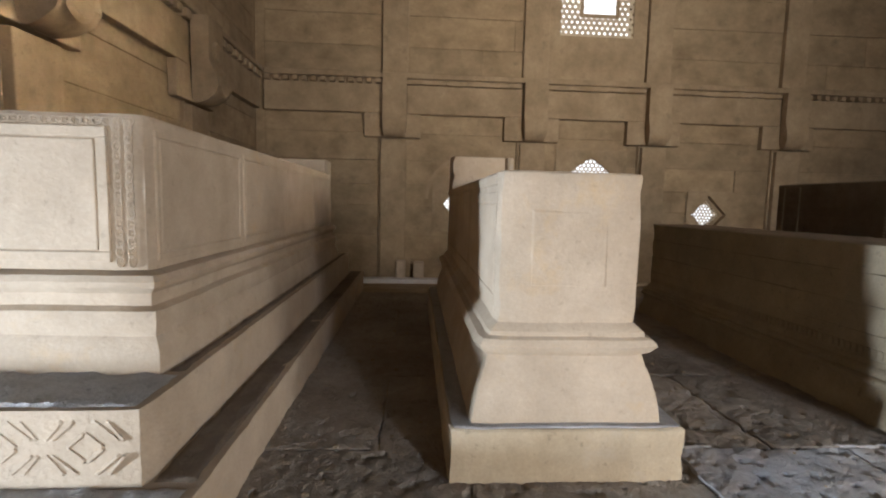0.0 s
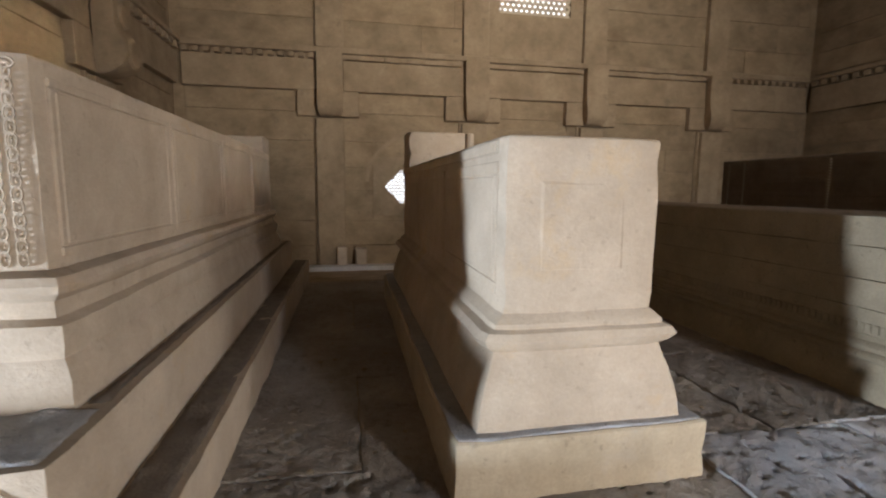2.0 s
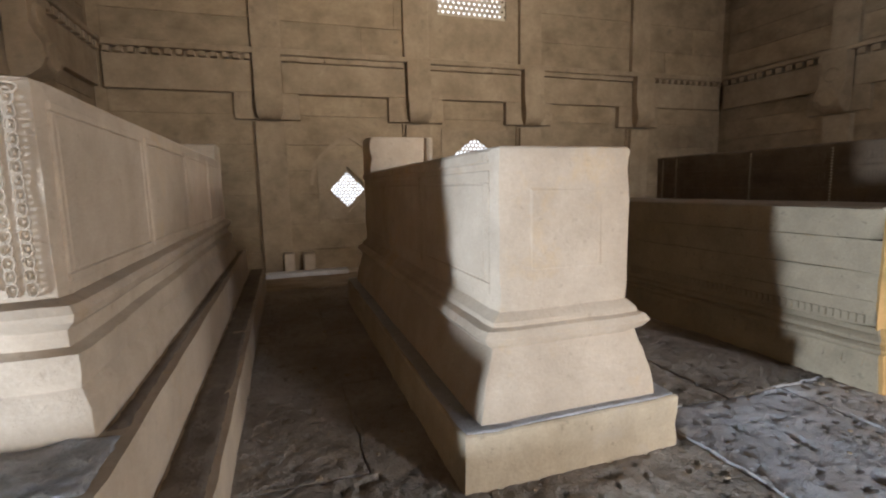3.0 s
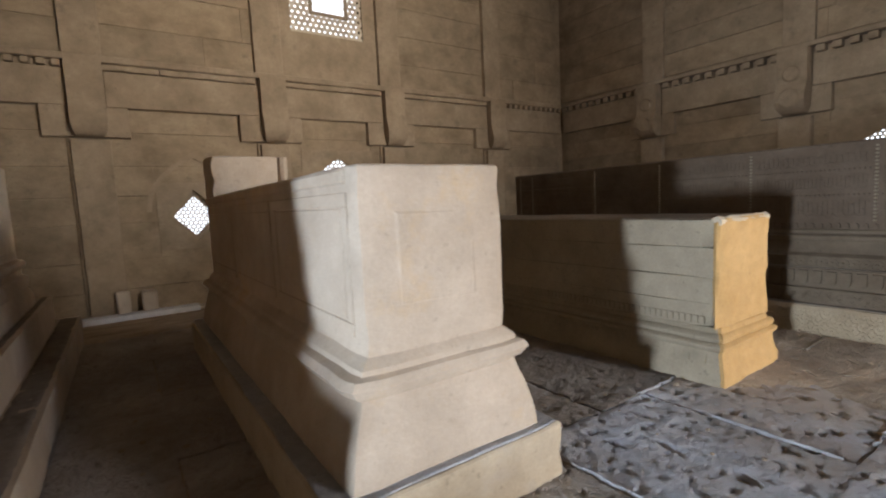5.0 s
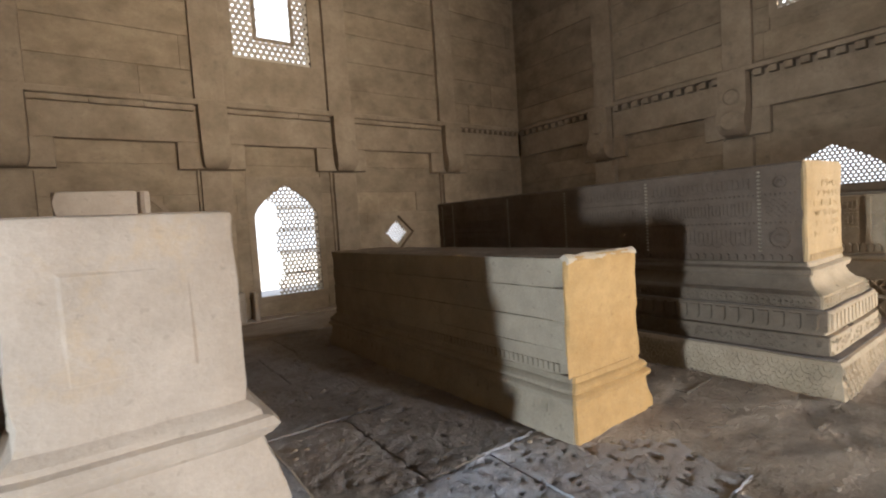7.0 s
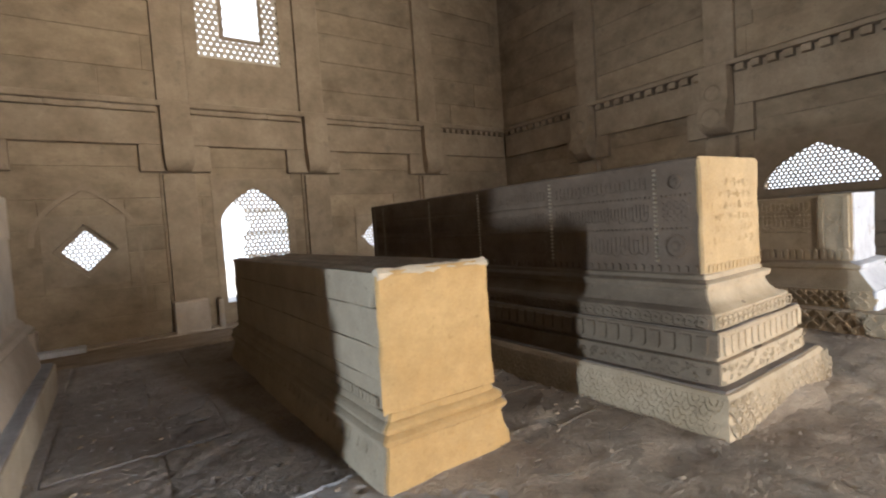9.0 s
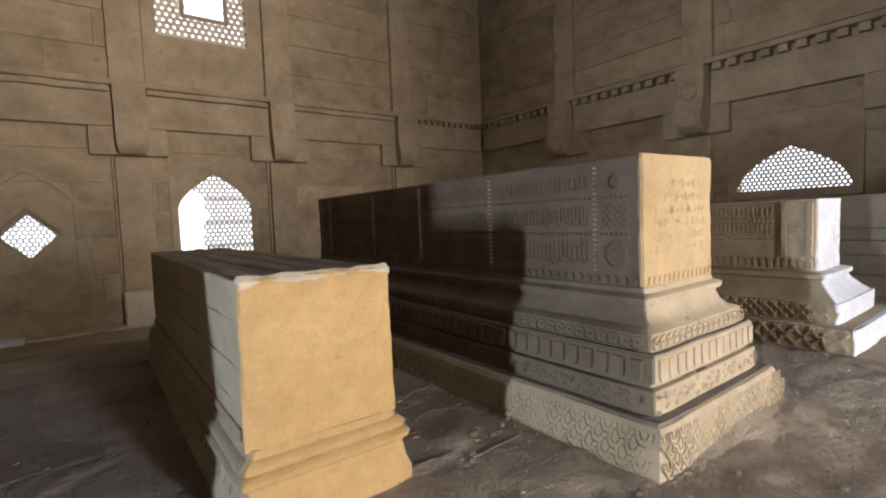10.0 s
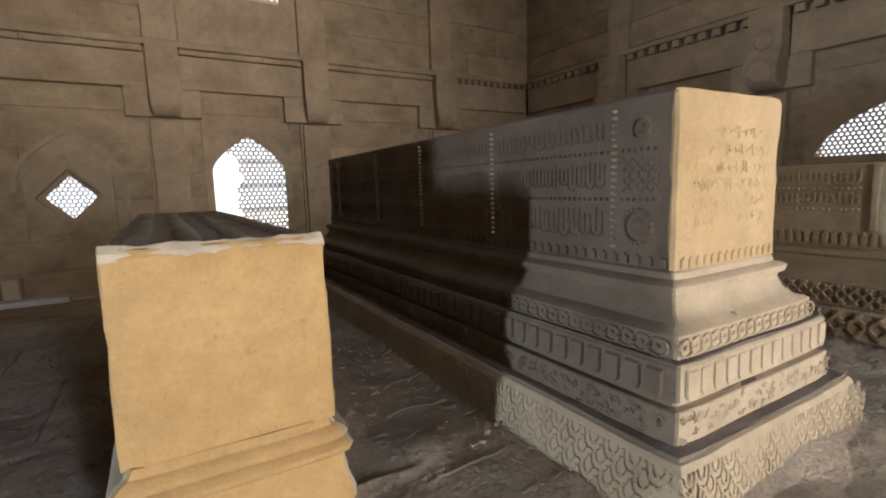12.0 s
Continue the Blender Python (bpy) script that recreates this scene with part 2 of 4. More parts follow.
def diamond_outline(c, z, r):
    return [(c, z - r), (c + r, z), (c, z + r), (c - r, z)]


def rect_outline(a0, a1, z0, z1):
    return [(a0, z0), (a1, z0), (a1, z1), (a0, z1)]


def plate_with_hole(bm, a0, a1, z0, z1, hole, d0, d1):
    """A slab from depth d0 to d1 over the rectangle, pierced by the convex outline."""
    ca, cz = sum(p[0] for p in hole) / len(hole), sum(p[1] for p in hole) / len(hole)

    def out(p):
        da, dz = p[0] - ca, p[1] - cz
        k = min(((a1 - ca) / da) if da > 1e-9 else 1e9, ((a0 - ca) / da) if da < -1e-9 else 1e9,
                ((z1 - cz) / dz) if dz > 1e-9 else 1e9, ((z0 - cz) / dz) if dz < -1e-9 else 1e9)
        return (ca + da * k, cz + dz * k)

    inner = list(hole)
    corners = [(a0, z0), (a1, z0), (a1, z1), (a0, z1)]
    ang = lambda p: math.atan2(p[1] - cz, p[0] - ca)
    extra = []
    for cpt in corners:
        t = ang(cpt)
        for p, q in zip(inner, inner[1:] + inner[:1]):
            tp, tq = ang(p), ang(q)
            if tq < tp:
                tq += 2 * math.pi
            tt = t if t >= tp else t + 2 * math.pi
            if tp < tt < tq:
                dx, dz = cpt[0] - ca, cpt[1] - cz
                ex, ez = q[0] - p[0], q[1] - p[1]
                det = dx * -ez + dz * ex
                if abs(det) > 1e-9:
                    s = ((p[0] - ca) * -ez + (p[1] - cz) * ex) / det
                    extra.append((ca + dx * s, cz + dz * s, cpt))
                break
    pts = [(p, out(p)) for p in inner] + [((e[0], e[1]), e[2]) for e in extra]
    pts.sort(key=lambda pr: ang(pr[0]))
    rows = []
    for p, q in pts:
        rows.append([bm.verts.new((p[0], d, p[1])) for d in (d0, d1)] + [bm.verts.new((q[0], d, q[1])) for d in (d0, d1)])
    for r0, r1 in zip(rows, rows[1:] + rows[:1]):
        bm.faces.new((r0[0], r1[0], r1[2], r0[2]))
        bm.faces.new((r0[1], r1[1], r1[3], r0[3]))
        bm.faces.new((r0[0], r1[0], r1[1], r0[1]))


def clip_line(p, q, poly):
    """The stretch of a line inside a convex outline given anticlockwise."""
    t0, t1 = 0.0, 1.0
    dx, dz = q[0] - p[0], q[1] - p[1]
    for a, b in zip(poly, poly[1:] + poly[:1]):
        ex, ez = b[0] - a[0], b[1] - a[1]
        num = ex * (p[1] - a[1]) - ez * (p[0] - a[0])
        den = ex * dz - ez * dx
        if abs(den) < 1e-12:
            if num < 0:
                return None
            continue
        t = -num / den
        if den > 0:
            t0 = max(t0, t)
        else:
            t1 = min(t1, t)
    return (t0, t1) if t1 - t0 > 1e-4 else None


def lattice(bm, poly, pitch, bar, d0, d1, skip=None):
    """Pierced stone: three sets of crossing bars inside an outline."""
    ca, cz = sum(p[0] for p in poly) / len(poly), sum(p[1] for p in poly) / len(poly)
    reach = max(math.hypot(p[0] - ca, p[1] - cz) for p in poly) + pitch
    for k, deg in enumerate((0, 60, 120)):
        ux, uz = math.cos(radians(deg)), math.sin(radians(deg))
        n = int(reach / pitch) + 1
        for i in range(-n, n + 1):
            off = (i + 0.5) * pitch
            p = (ca - uz * off - ux * reach, cz + ux * off - uz * reach)
            q = (ca - uz * off + ux * reach, cz + ux * off + uz * reach)
            got = clip_line(p, q, poly)
            if not got:
                continue
            pieces = 1 if skip is None else max(1, int((got[1] - got[0]) * 2 * reach / 0.12))
            for s in range(pieces):
                t0, t1 = (got[0] + (got[1] - got[0]) * (s + e) / pieces for e in (0, 1))
                a = (p[0] + (q[0] - p[0]) * t0, p[1] + (q[1] - p[1]) * t0)
                b = (p[0] + (q[0] - p[0]) * t1, p[1] + (q[1] - p[1]) * t1)
                if skip and skip((a[0] + b[0]) / 2, (a[1] + b[1]) / 2):
                    continue
                wx, wz = -uz * bar / 2, ux * bar / 2
                e0, e1 = d0 + 0.002 * k, d1 - 0.002 * k
                vs = [bm.verts.new((c[0] + sg * wx, d, c[1] + sg * wz)) for d in (e0, e1) for c, sg in ((a, 1), (b, 1), (b, -1), (a, -1))]
                for f in ((0, 1, 2, 3), (7, 6, 5, 4), (0, 4, 5, 1), (1, 5, 6, 2), (2, 6, 7, 3), (3, 7, 4, 0)):
                    bm.faces.new([vs[j] for j in f])


def bracket(w, z0, z1, seed, deep=1.0):
    """A corbel bracket: S-curved profile, deeper at the top, in front of depth 0 (towards -y)."""
    bm = bmesh.new()
    rows = [(0.00, 0.04), (0.03, 0.14), (0.10, 0.25), (0.20, 0.30), (0.32, 0.28), (0.42, 0.22), (0.50, 0.19), (1.0, 0.20)]
    ring = []
    for s, d in rows:
        z = z0 + (z1 - z0) * s
        k = w / 2 * (0.72 + 0.28 * min(1, s / 0.16) ** 0.5)
        ring.append([bm.verts.new(worn((x, y, z), 0.006, seed)) for x, y in ((-k, 0.02), (-k, -d * deep), (k, -d * deep), (k, 0.02))])
    for lo, hi in zip(ring, ring[1:]):
        for i in range(4):
            bm.faces.new((lo[i], lo[(i + 1) % 4], hi[(i + 1) % 4], hi[i]))
    bm.faces.new(ring[-1])
    bm.faces.new(ring[0])
    return bm


def grown(poly, by):
    ca, cz = sum(p[0] for p in poly) / len(poly), sum(p[1] for p in poly) / len(poly)
    out = []
    for a, z in poly:
        r = math.hypot(a - ca, z - cz)
        out.append((ca + (a - ca) * (r + by) / r, cz + (z - cz) * (r + by) / r))
    return out


def make_wall(name, origin, turn, a0, a1, pil, openings, label, base=-1.25, blind=()):
    """One side of the hall. Local x runs along it, local y outwards, z up; the room's face of the frame is at y = 0,
    the field of coursed blocks at y = 0.16. openings: (bay from, bay to, bottom, top, outline, lattice bar, pitch)."""
    wall = thing(name, origin, label, "wall", kind="structure")
    wall.rotation_euler = (0, 0, radians(turn))
    rnd = random.Random(name)
    # backing, in upright strips with the openings pierced
    bm = bmesh.new()
    edges = sorted({a0 - 1.1, a1 + 1.1, *[o[0] for o in openings], *[o[1] for o in openings]})
    for s, e in zip(edges, edges[1:]):
        col = sorted([o for o in openings if o[0] <= s + 1e-6 and o[1] >= e - 1e-6], key=lambda o: o[2])
        z = base - 0.6
        for o in col:
            add_box(bm, s, e, 0.30, 1.1, z, o[2])
            plate_with_hole(bm, o[0] - 0.3, o[1] + 0.3, o[2] - 0.3, o[3] + 0.3, grown(o[4], 0.25), 0.34, 1.0)
            z = o[3]
        add_box(bm, s, e, 0.30, 1.1, z, 12.0)
    part("wall_core", bm, WALL, wall)
    # coursed blocks in front of it
    z, row = base - 0.02, 0
    while z < 11.5:
        hgt = rnd.choice((0.72, 0.8, 0.9, 1.0))
        a = a0 - rnd.uniform(0.2, 1.2)
        while a < a1:
            w = rnd.uniform(8.0, 15.0)
            s, e = max(a, a0), min(a + w, a1)
            a += w
            spans = [(s, e)]
            for o in openings + list(blind):
                if z < o[3] and z + hgt > o[2]:
                    nxt = []
                    for p, q in spans:
                        if q <= o[0] or p >= o[1]:
                            nxt.append((p, q))
                        else:
                            nxt += [(p, o[0])] * (p < o[0]) + [(o[1], q)] * (q > o[1])
                    spans = nxt
            for p, q in spans:
                if q - p > 0.08:
                    d = 0.26 + rnd.uniform(-0.008, 0.012)
                    part("block", box(p + 0.001, q - 0.001, d, 0.34, z + 0.005, z + hgt - 0.005, 0.012), WALL, wall)
        z += hgt
        row += 1
    for o in openings:
        bm = bmesh.new()
        diamond = len(o[4]) == 4 and o[4][0][0] != o[4][3][0] and o[5] > 0
        plate_with_hole(bm, o[0], o[1], o[2], o[3], grown(o[4], 0.17) if diamond else o[4], 0.22, 0.40 if diamond else 0.32)
        part("opening_surround", bm, TRIM, wall)
        if diamond:
            bm = bmesh.new()
            plate_with_hole(bm, o[0], o[1], o[2], o[3], o[4], 0.40, 0.45)
            part("diamond_frame", bm, TRIM, wall)
        if o[5]:
            bm = bmesh.new()
            lattice(bm, o[4], o[6], o[5], 0.405 if diamond else 0.285, 0.43 if diamond else 0.315, o[7] if len(o) > 7 else None)
            part("pierced_screen", bm, JALI, wall, "pierced stone lattice screen against the daylight")
    # pilasters with bracket capitals, lintels, cornice
    tall = 0.15 if name == "wall_north" else 0.19
    for i, c in enumerate(pil):
        part("pilaster", box(c - 0.45, c + 0.40, 0.03, 0.32, base - 0.1, CORNICE - 1.8, 0.012), TRIM, wall)
        part("capital", box(c - 1.0, c + 0.87, 0.075, 0.32, CORNICE - 1.72, CORNICE - 0.945, 0.014), TRIM, wall)
        b = part("bracket", bracket(0.78, CORNICE - 1.72, CORNICE + 0.16, i * 3.3, 1.1 if name == "wall_north" else 1.9), TRIM, wall, smooth=35)
        b.location = (c, 0.03, 0)
        if name != "wall_north":
            for z, r in ((CORNICE - 0.55, 0.24), (CORNICE - 1.28, 0.30)):
                bm = bmesh.new()
                g = bmesh.ops.create_cone(bm, cap_ends=True, segments=28, radius1=r, radius2=r * 0.8, depth=0.05, matrix=pose(0, 0, 0, 90))
                m = part("medallion", bm, TRIM, wall, smooth=35)
                m.location = (c, -0.375 if r < 0.28 else -0.52, z)
        part("upper_pilaster", box(c - 0.42, c + 0.42, 0.10, 0.32, CORNICE + 0.30, 11.6, 0.012), TRIM, wall)
    stops = [a0] + [c for c in pil] + [a1]
    for s, e in zip(stops, stops[1:]):
        p, q = s + (0.395 if s in pil else 0), e - (0.395 if e in pil else 0)
        part("lintel", box(p, q, 0.08, 0.32, CORNICE - 0.94, CORNICE - 0.02, 0.014), TRIM, wall)
        part("inner_jamb", box(q - 0.13, q - 0.06, 0.17, 0.32, base - 0.1, CORNICE - 1.73, 0.01), TRIM, wall) if e in pil else None
        k = max(1, round((q - p) / (0.30 if name == "wall_north" else 0.385)))
        half = 0.085 if name == "wall_north" else 0.115
        for j in range(k):
            m = p + (q - p) * (j + 0.5) / k
            if name == "wall_north" and -0.5 < m < 12.8:
                continue
            part("dentil", box(m - half, m + half, -0.03, 0.2, CORNICE + 0.0, CORNICE + tall - 0.005, 0.012), TRIM, wall)
        part("cornice_backing", box(p, q, 0.14 if name == "wall_north" else 0.22, 0.3, CORNICE - 0.01, CORNICE + tall + 0.01), TRIM, wall)
    if name == "wall_north":
        for p, q in zip(pil, pil[1:]):
            for j in range(3):
                u, w = p + 0.405 + (q - p - 0.875) * j / 3, p + 0.405 + (q - p - 0.875) * (j + 1) / 3
                bm = bmesh.new()
                n = 14
                rows = [[bm.verts.new(worn((u + 0.004 + (w - u - 0.008) * i / n, y, z), 0.026, j + p)) for y, z in ((0.2, CORNICE - 0.015), (-0.035, CORNICE - 0.015), (-0.05, CORNICE + 0.03), (-0.035, CORNICE + 0.13), (0.2, CORNICE + 0.165))] for i in range(n + 1)]
                for r0, r1 in zip(rows, rows[1:]):
                    for i in range(4):
                        bm.faces.new((r0[i], r0[i + 1], r1[i + 1], r1[i]))
                bm.faces.new(rows[0]), bm.faces.new(rows[-1])
                part("worn_cornice", bm, TRIM, wall, smooth=50)
    part("string_course", box(a0, a1, -0.05 if name == "wall_north" else -0.07, 0.3, CORNICE + tall + 0.012, CORNICE + 0.34, 0.02), TRIM, wall)
    part("base_ledge", box(a0, a1, -0.28, 0.3, base - 0.3, base + 0.10, 0.02), PALE, wall, "pale ledge along the foot of the wall")
    return wall


def window_skip(a, z):
    return a < 5.66 + 0.10 * math.sin(z * 4.1) + 0.05 * math.sin(z * 11.0) and z < 2.62 - 0.35 * abs(a - 5.4)


north_open = [
    (0.55, 2.45, 0.5, 2.4, diamond_outline(1.5, 1.44, 0.57), 0.024, 0.105),
    (9.5, 11.2, 0.4, 2.1, diamond_outline(10.3, 1.28, 0.5), 0.036, 0.105),
    (4.75, 7.25, -0.7, 3.4, arch_outline(6.0, 1.05, -0.5, 2.1, 3.14), 0.033, 0.125, window_skip),
    (4.36, 7.69, 5.68, 10.9, rect_outline(4.72, 7.22, 7.14, 10.4), 0.085, 0.165, lambda a, z: 5.5 < a < 6.6 and 7.9 < z < 9.6),
]
wall_north = make_wall("wall_north", (0, NORTH, 0), 0, WEST, EAST, [-0.75, 3.91, 8.13, 12.93], north_open, "tall sandstone wall with pilasters, brackets and pierced windows")
# east: local x is -y
east_open = [
    (-6.0, -3.1, 1.7, 3.3, arch_outline(-4.55, 1.25, 1.90, 1.94, 3.0, 8, 2.0), 0.030, 0.095),
    (-5.95, -3.15, 6.9, 10.6, rect_outline(-5.75, -3.35, 7.1, 10.4), 0.07, 0.15),
]
for z in (2.38, 1.64, 0.9, 0.16):
    part("screen_bar", box(5.68, 7.03 - 0.02 * (z > 2.1), 0.28, 0.325, z - 0.022, z + 0.022), JALI, wall_north)
for a, b, z0, z1 in ((5.38, 5.5, 7.78, 9.72), (6.6, 6.72, 7.78, 9.72), (5.501, 6.599, 7.78, 7.9), (5.501, 6.599, 9.6, 9.72)):
    part("window_frame", box(a, b, 0.27, 0.33, z0, z1, 0.01), TRIM, wall_north)
# only this stretch is whitened, for the light lying on it
part("ledge_slab", box(-3.2, 1.3, -0.5, -0.1, -1.3, -1.06, 0.02), WHITE, wall_north, "whitish ledge slab, the lit strip put into its colour")
# added pale blocks stand for the light round the pilasters' feet
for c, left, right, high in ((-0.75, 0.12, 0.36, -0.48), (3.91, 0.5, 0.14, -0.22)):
    part("pilaster_foot", box(c + (-left if c > 0 else left), c + 0.44, -0.22, 0.02, -1.2, high, 0.04), PALE, wall_north, "pale block for the light at the pilaster's foot")
    part("pilaster_foot", box(c + 0.70, c + 0.70 + right, -0.22, 0.25, -1.2, high - 0.06, 0.04), PALE, wall_north, "pale block for the light at the jamb's foot")
wall_east = make_wall("wall_east", (EAST, 0, 0), -90, -NORTH, -SOUTH, [-11.55, -6.80, -2.1, 2.7], east_open, "shaded sandstone wall with bracketed pilasters and a dentil cornice")
# west: local x is y
west_open = [(-0.3, 1.0, base0, 1.55, rect_outline(-0.2, 0.9, base0 + 0.05, 1.42), 0, 0) for base0 in (-0.1,)]
west_open += [(3.1, 6.0, 6.9, 10.6, rect_outline(3.35, 5.75, 7.1, 10.4), 0.07, 0.15)]
wall_west = make_wall("wall_west", (WEST, 0, 0), 90, SOUTH, NORTH, [-2.7, 2.1, 6.85, 11.6], west_open, "warmly lit sandstone wall with bracketed pilasters")
south_open = [(-6.4, -4.7, -0.1, 3.8, rect_outline(-6.3, -4.8, -0.05, 3.6), 0, 0), (-12.0, -9.4, -0.1, 3.8, rect_outline(-11.9, -9.5, -0.05, 3.6), 0, 0), (-7.5, -4.7, 6.9, 10.6, rect_outline(-7.3, -4.9, 7.1, 10.4), 0.07, 0.15)]
wall_south = make_wall("wall_south", (0, SOUTH, 0), 180, -EAST, -WEST, [-13.2, -8.25, -4.0, 0.75], south_open, "sandstone wall with the entrance doorway")

# ---- tombs ----
def tomb(at, label, group="tombs in the hall"):
    return thing("tomb", at, label, "tomb", group)


# ---- carved relief: patterns in (along, up, out), laid on a tomb's west or south face ----
def prism(bm, pts, h, taper=0.8):
    ca, cz = sum(p[0] for p in pts) / len(pts), sum(p[1] for p in pts) / len(pts)
    lo = [bm.verts.new((p[0], p[1], -0.004)) for p in pts]
    h *= 0.88 + 0.24 * ((math.sin(ca * 91.7 + cz * 47.3) * 437.5) % 1.0)
    hi = [bm.verts.new((ca + (p[0] - ca) * taper, cz + (p[1] - cz) * taper, h)) for p in pts]
    k = len(pts)
    for i in range(k):
        bm.faces.new((lo[i], lo[(i + 1) % k], hi[(i + 1) % k], hi[i]))
    bm.faces.new(hi)


def stroke(bm, pts, w, h):
    for p, q in zip(pts, pts[1:]):
        dx, dz = q[0] - p[0], q[1] - p[1]
        d = math.hypot(dx, dz) or 1e-6
        ox, oz = -dz / d * w / 2, dx / d * w / 2
        prism(bm, [(p[0] + ox, p[1] + oz), (p[0] - ox, p[1] - oz), (q[0] - ox, q[1] - oz), (q[0] + ox, q[1] + oz)], h)


def ring_pts(a, z, ra, rz, n=10, f0=0.0, f1=1.0):
    return [(a + ra * math.cos(2 * math.pi * (f0 + (f1 - f0) * i / n)), z + rz * math.sin(2 * math.pi * (f0 + (f1 - f0) * i / n))) for i in range(n + 1)]


def pattern(kind, a0, a1, z0, z1, pitch, h, seed=0):
    bm = bmesh.new()
    rnd = random.Random(f"{kind}{seed}")
    n = max(1, round((a1 - a0) / pitch))
    st, mz, hz = (a1 - a0) / n, (z0 + z1) / 2, (z1 - z0) / 2
    if kind == "lattice":
        rect = rect_outline(a0, a1, z0, z1)
        for sg in (1, -1):
            for i in range(-2, n + 3):
                c = a0 + (i + 0.5) * st
                p0, p1 = (c - hz * sg, z0), (c + hz * sg, z1)
                got = clip_line(p0, p1, rect_outline(a0, a1, z0 - 1e-3, z1 + 1e-3))
                if got:
                    stroke(bm, [(p0[0] + (p1[0] - p0[0]) * t, p0[1] + (p1[1] - p0[1]) * t) for t in got], pitch * 0.2, h)
        for i in range(n):
            prism(bm, [(a0 + (i + 0.5) * st + dx * hz * 0.3, mz + dz * hz * 0.3) for dx, dz in ((-1, 0), (0, -1), (1, 0), (0, 1))], h * 0.9)
    if kind == "fret":
        for i in range(n):
            c = a0 + (i + 0.5) * st
            stroke(bm, [(c - st * 0.22, mz), (c, mz - hz * 0.5), (c + st * 0.22, mz), (c, mz + hz * 0.5), (c - st * 0.22, mz)], 0.016, h)
            for sa in (-1, 1):
                for sz in (-1, 1):
                    for k in (0.0, 0.05):
                        stroke(bm, [(c + sa * (st * 0.10 + k), mz + sz * hz * 0.92), (c + sa * (st * 0.40 + k * 0.4), mz + sz * hz * 0.22)], 0.013, h)
    for i in range(n):
        c = a0 + (i + 0.5) * st
        j = rnd.uniform(0.9, 1.1)
        if kind == "beads":
            prism(bm, [(c + st * 0.32 * math.cos(k * math.pi / 3), mz + hz * math.sin(k * math.pi / 3)) for k in range(6)], h * j, 0.55)
        elif kind == "chain":
            stroke(bm, ring_pts(c, mz, st * 0.62, hz * 0.86), st * 0.13, h * j)
            prism(bm, ring_pts(c, mz, st * 0.2, hz * 0.3, 6)[:-1], h * 0.9, 0.6)
        elif kind == "dentil":
            prism(bm, [(c - st * 0.33, z0), (c + st * 0.33, z0), (c + st * 0.33, z1 - hz * 0.5), (c, z1), (c - st * 0.33, z1 - hz * 0.5)], h * j, 0.88)
        elif kind == "bars":
            prism(bm, rect_outline(c - st * 0.36, c + st * 0.36, z0, z1), h * j, 0.93)
        elif kind == "tongues":
            arc = [(c + st * 0.37 * math.cos(math.pi * (1 + f / 6)), z0 + hz * 0.55 + hz * 0.55 * math.sin(math.pi * (1 + f / 6))) for f in range(7)]
            prism(bm, arc + [(c + st * 0.37, z1), (c - st * 0.37, z1)], h * j, 0.9)
        elif kind == "petals":
            for r in range(3):
                a, z = c + (st / 2 if r % 2 else 0), z0 + 2 * hz * (r + 0.95) / 3
                stroke(bm, ring_pts(a, z, st * 0.5, hz * 0.82, 8, 0.5, 1.0), st * 0.13, h * j)
                stroke(bm, ring_pts(a, z, st * 0.24, hz * 0.45, 5, 0.5, 1.0), st * 0.12, h * j * 0.8)
        elif kind == "floral":
            for _ in range(3):
                a, z = c + rnd.uniform(-0.5, 0.5) * st, rnd.uniform(z0 + hz * 0.15, z1 - hz * 0.15)
                f, r = rnd.random(), rnd.uniform(0.2, 0.42) * min(st, 2 * hz)
                stroke(bm, ring_pts(a, z, r, r * 0.8, 5, f, f + rnd.uniform(0.4, 0.75)), st * 0.11, h * j)
                prism(bm, ring_pts(a, z, r * 0.35, r * 0.35, 5)[:-1], h, 0.4)
        elif kind == "letters":
            up = rnd.uniform(0.55, 0.95)
            prism(bm, rect_outline(c - st * 0.14, c + st * 0.12, mz - hz * rnd.uniform(0.3, 0.8), mz + hz * up), h * j, 0.8)
            if i % 2:
                f = rnd.uniform(0.4, 0.7)
                stroke(bm, ring_pts(c, mz - hz * rnd.uniform(0.1, 0.5), st * 0.95, hz * 0.42, 6, f, f + 0.5), st * 0.24, h * j)
            else:
                prism(bm, ring_pts(c + st * 0.35, mz + hz * rnd.uniform(-0.6, 0.6), st * 0.24, st * 0.24, 5)[:-1], h, 0.7)
        elif kind == "script":
            f = rnd.random()
            stroke(bm, ring_pts(c, mz + rnd.uniform(-0.3, 0.3) * hz, st * rnd.uniform(0.4, 0.8), hz * rnd.uniform(0.3, 0.7), 6, f, f + rnd.uniform(0.35, 0.7)), 0.006, h)
            if rnd.random() < 0.4:
                stroke(bm, [(c, z0), (c + rnd.uniform(-0.3, 0.3) * st, z1)], 0.006, h)
    return bm


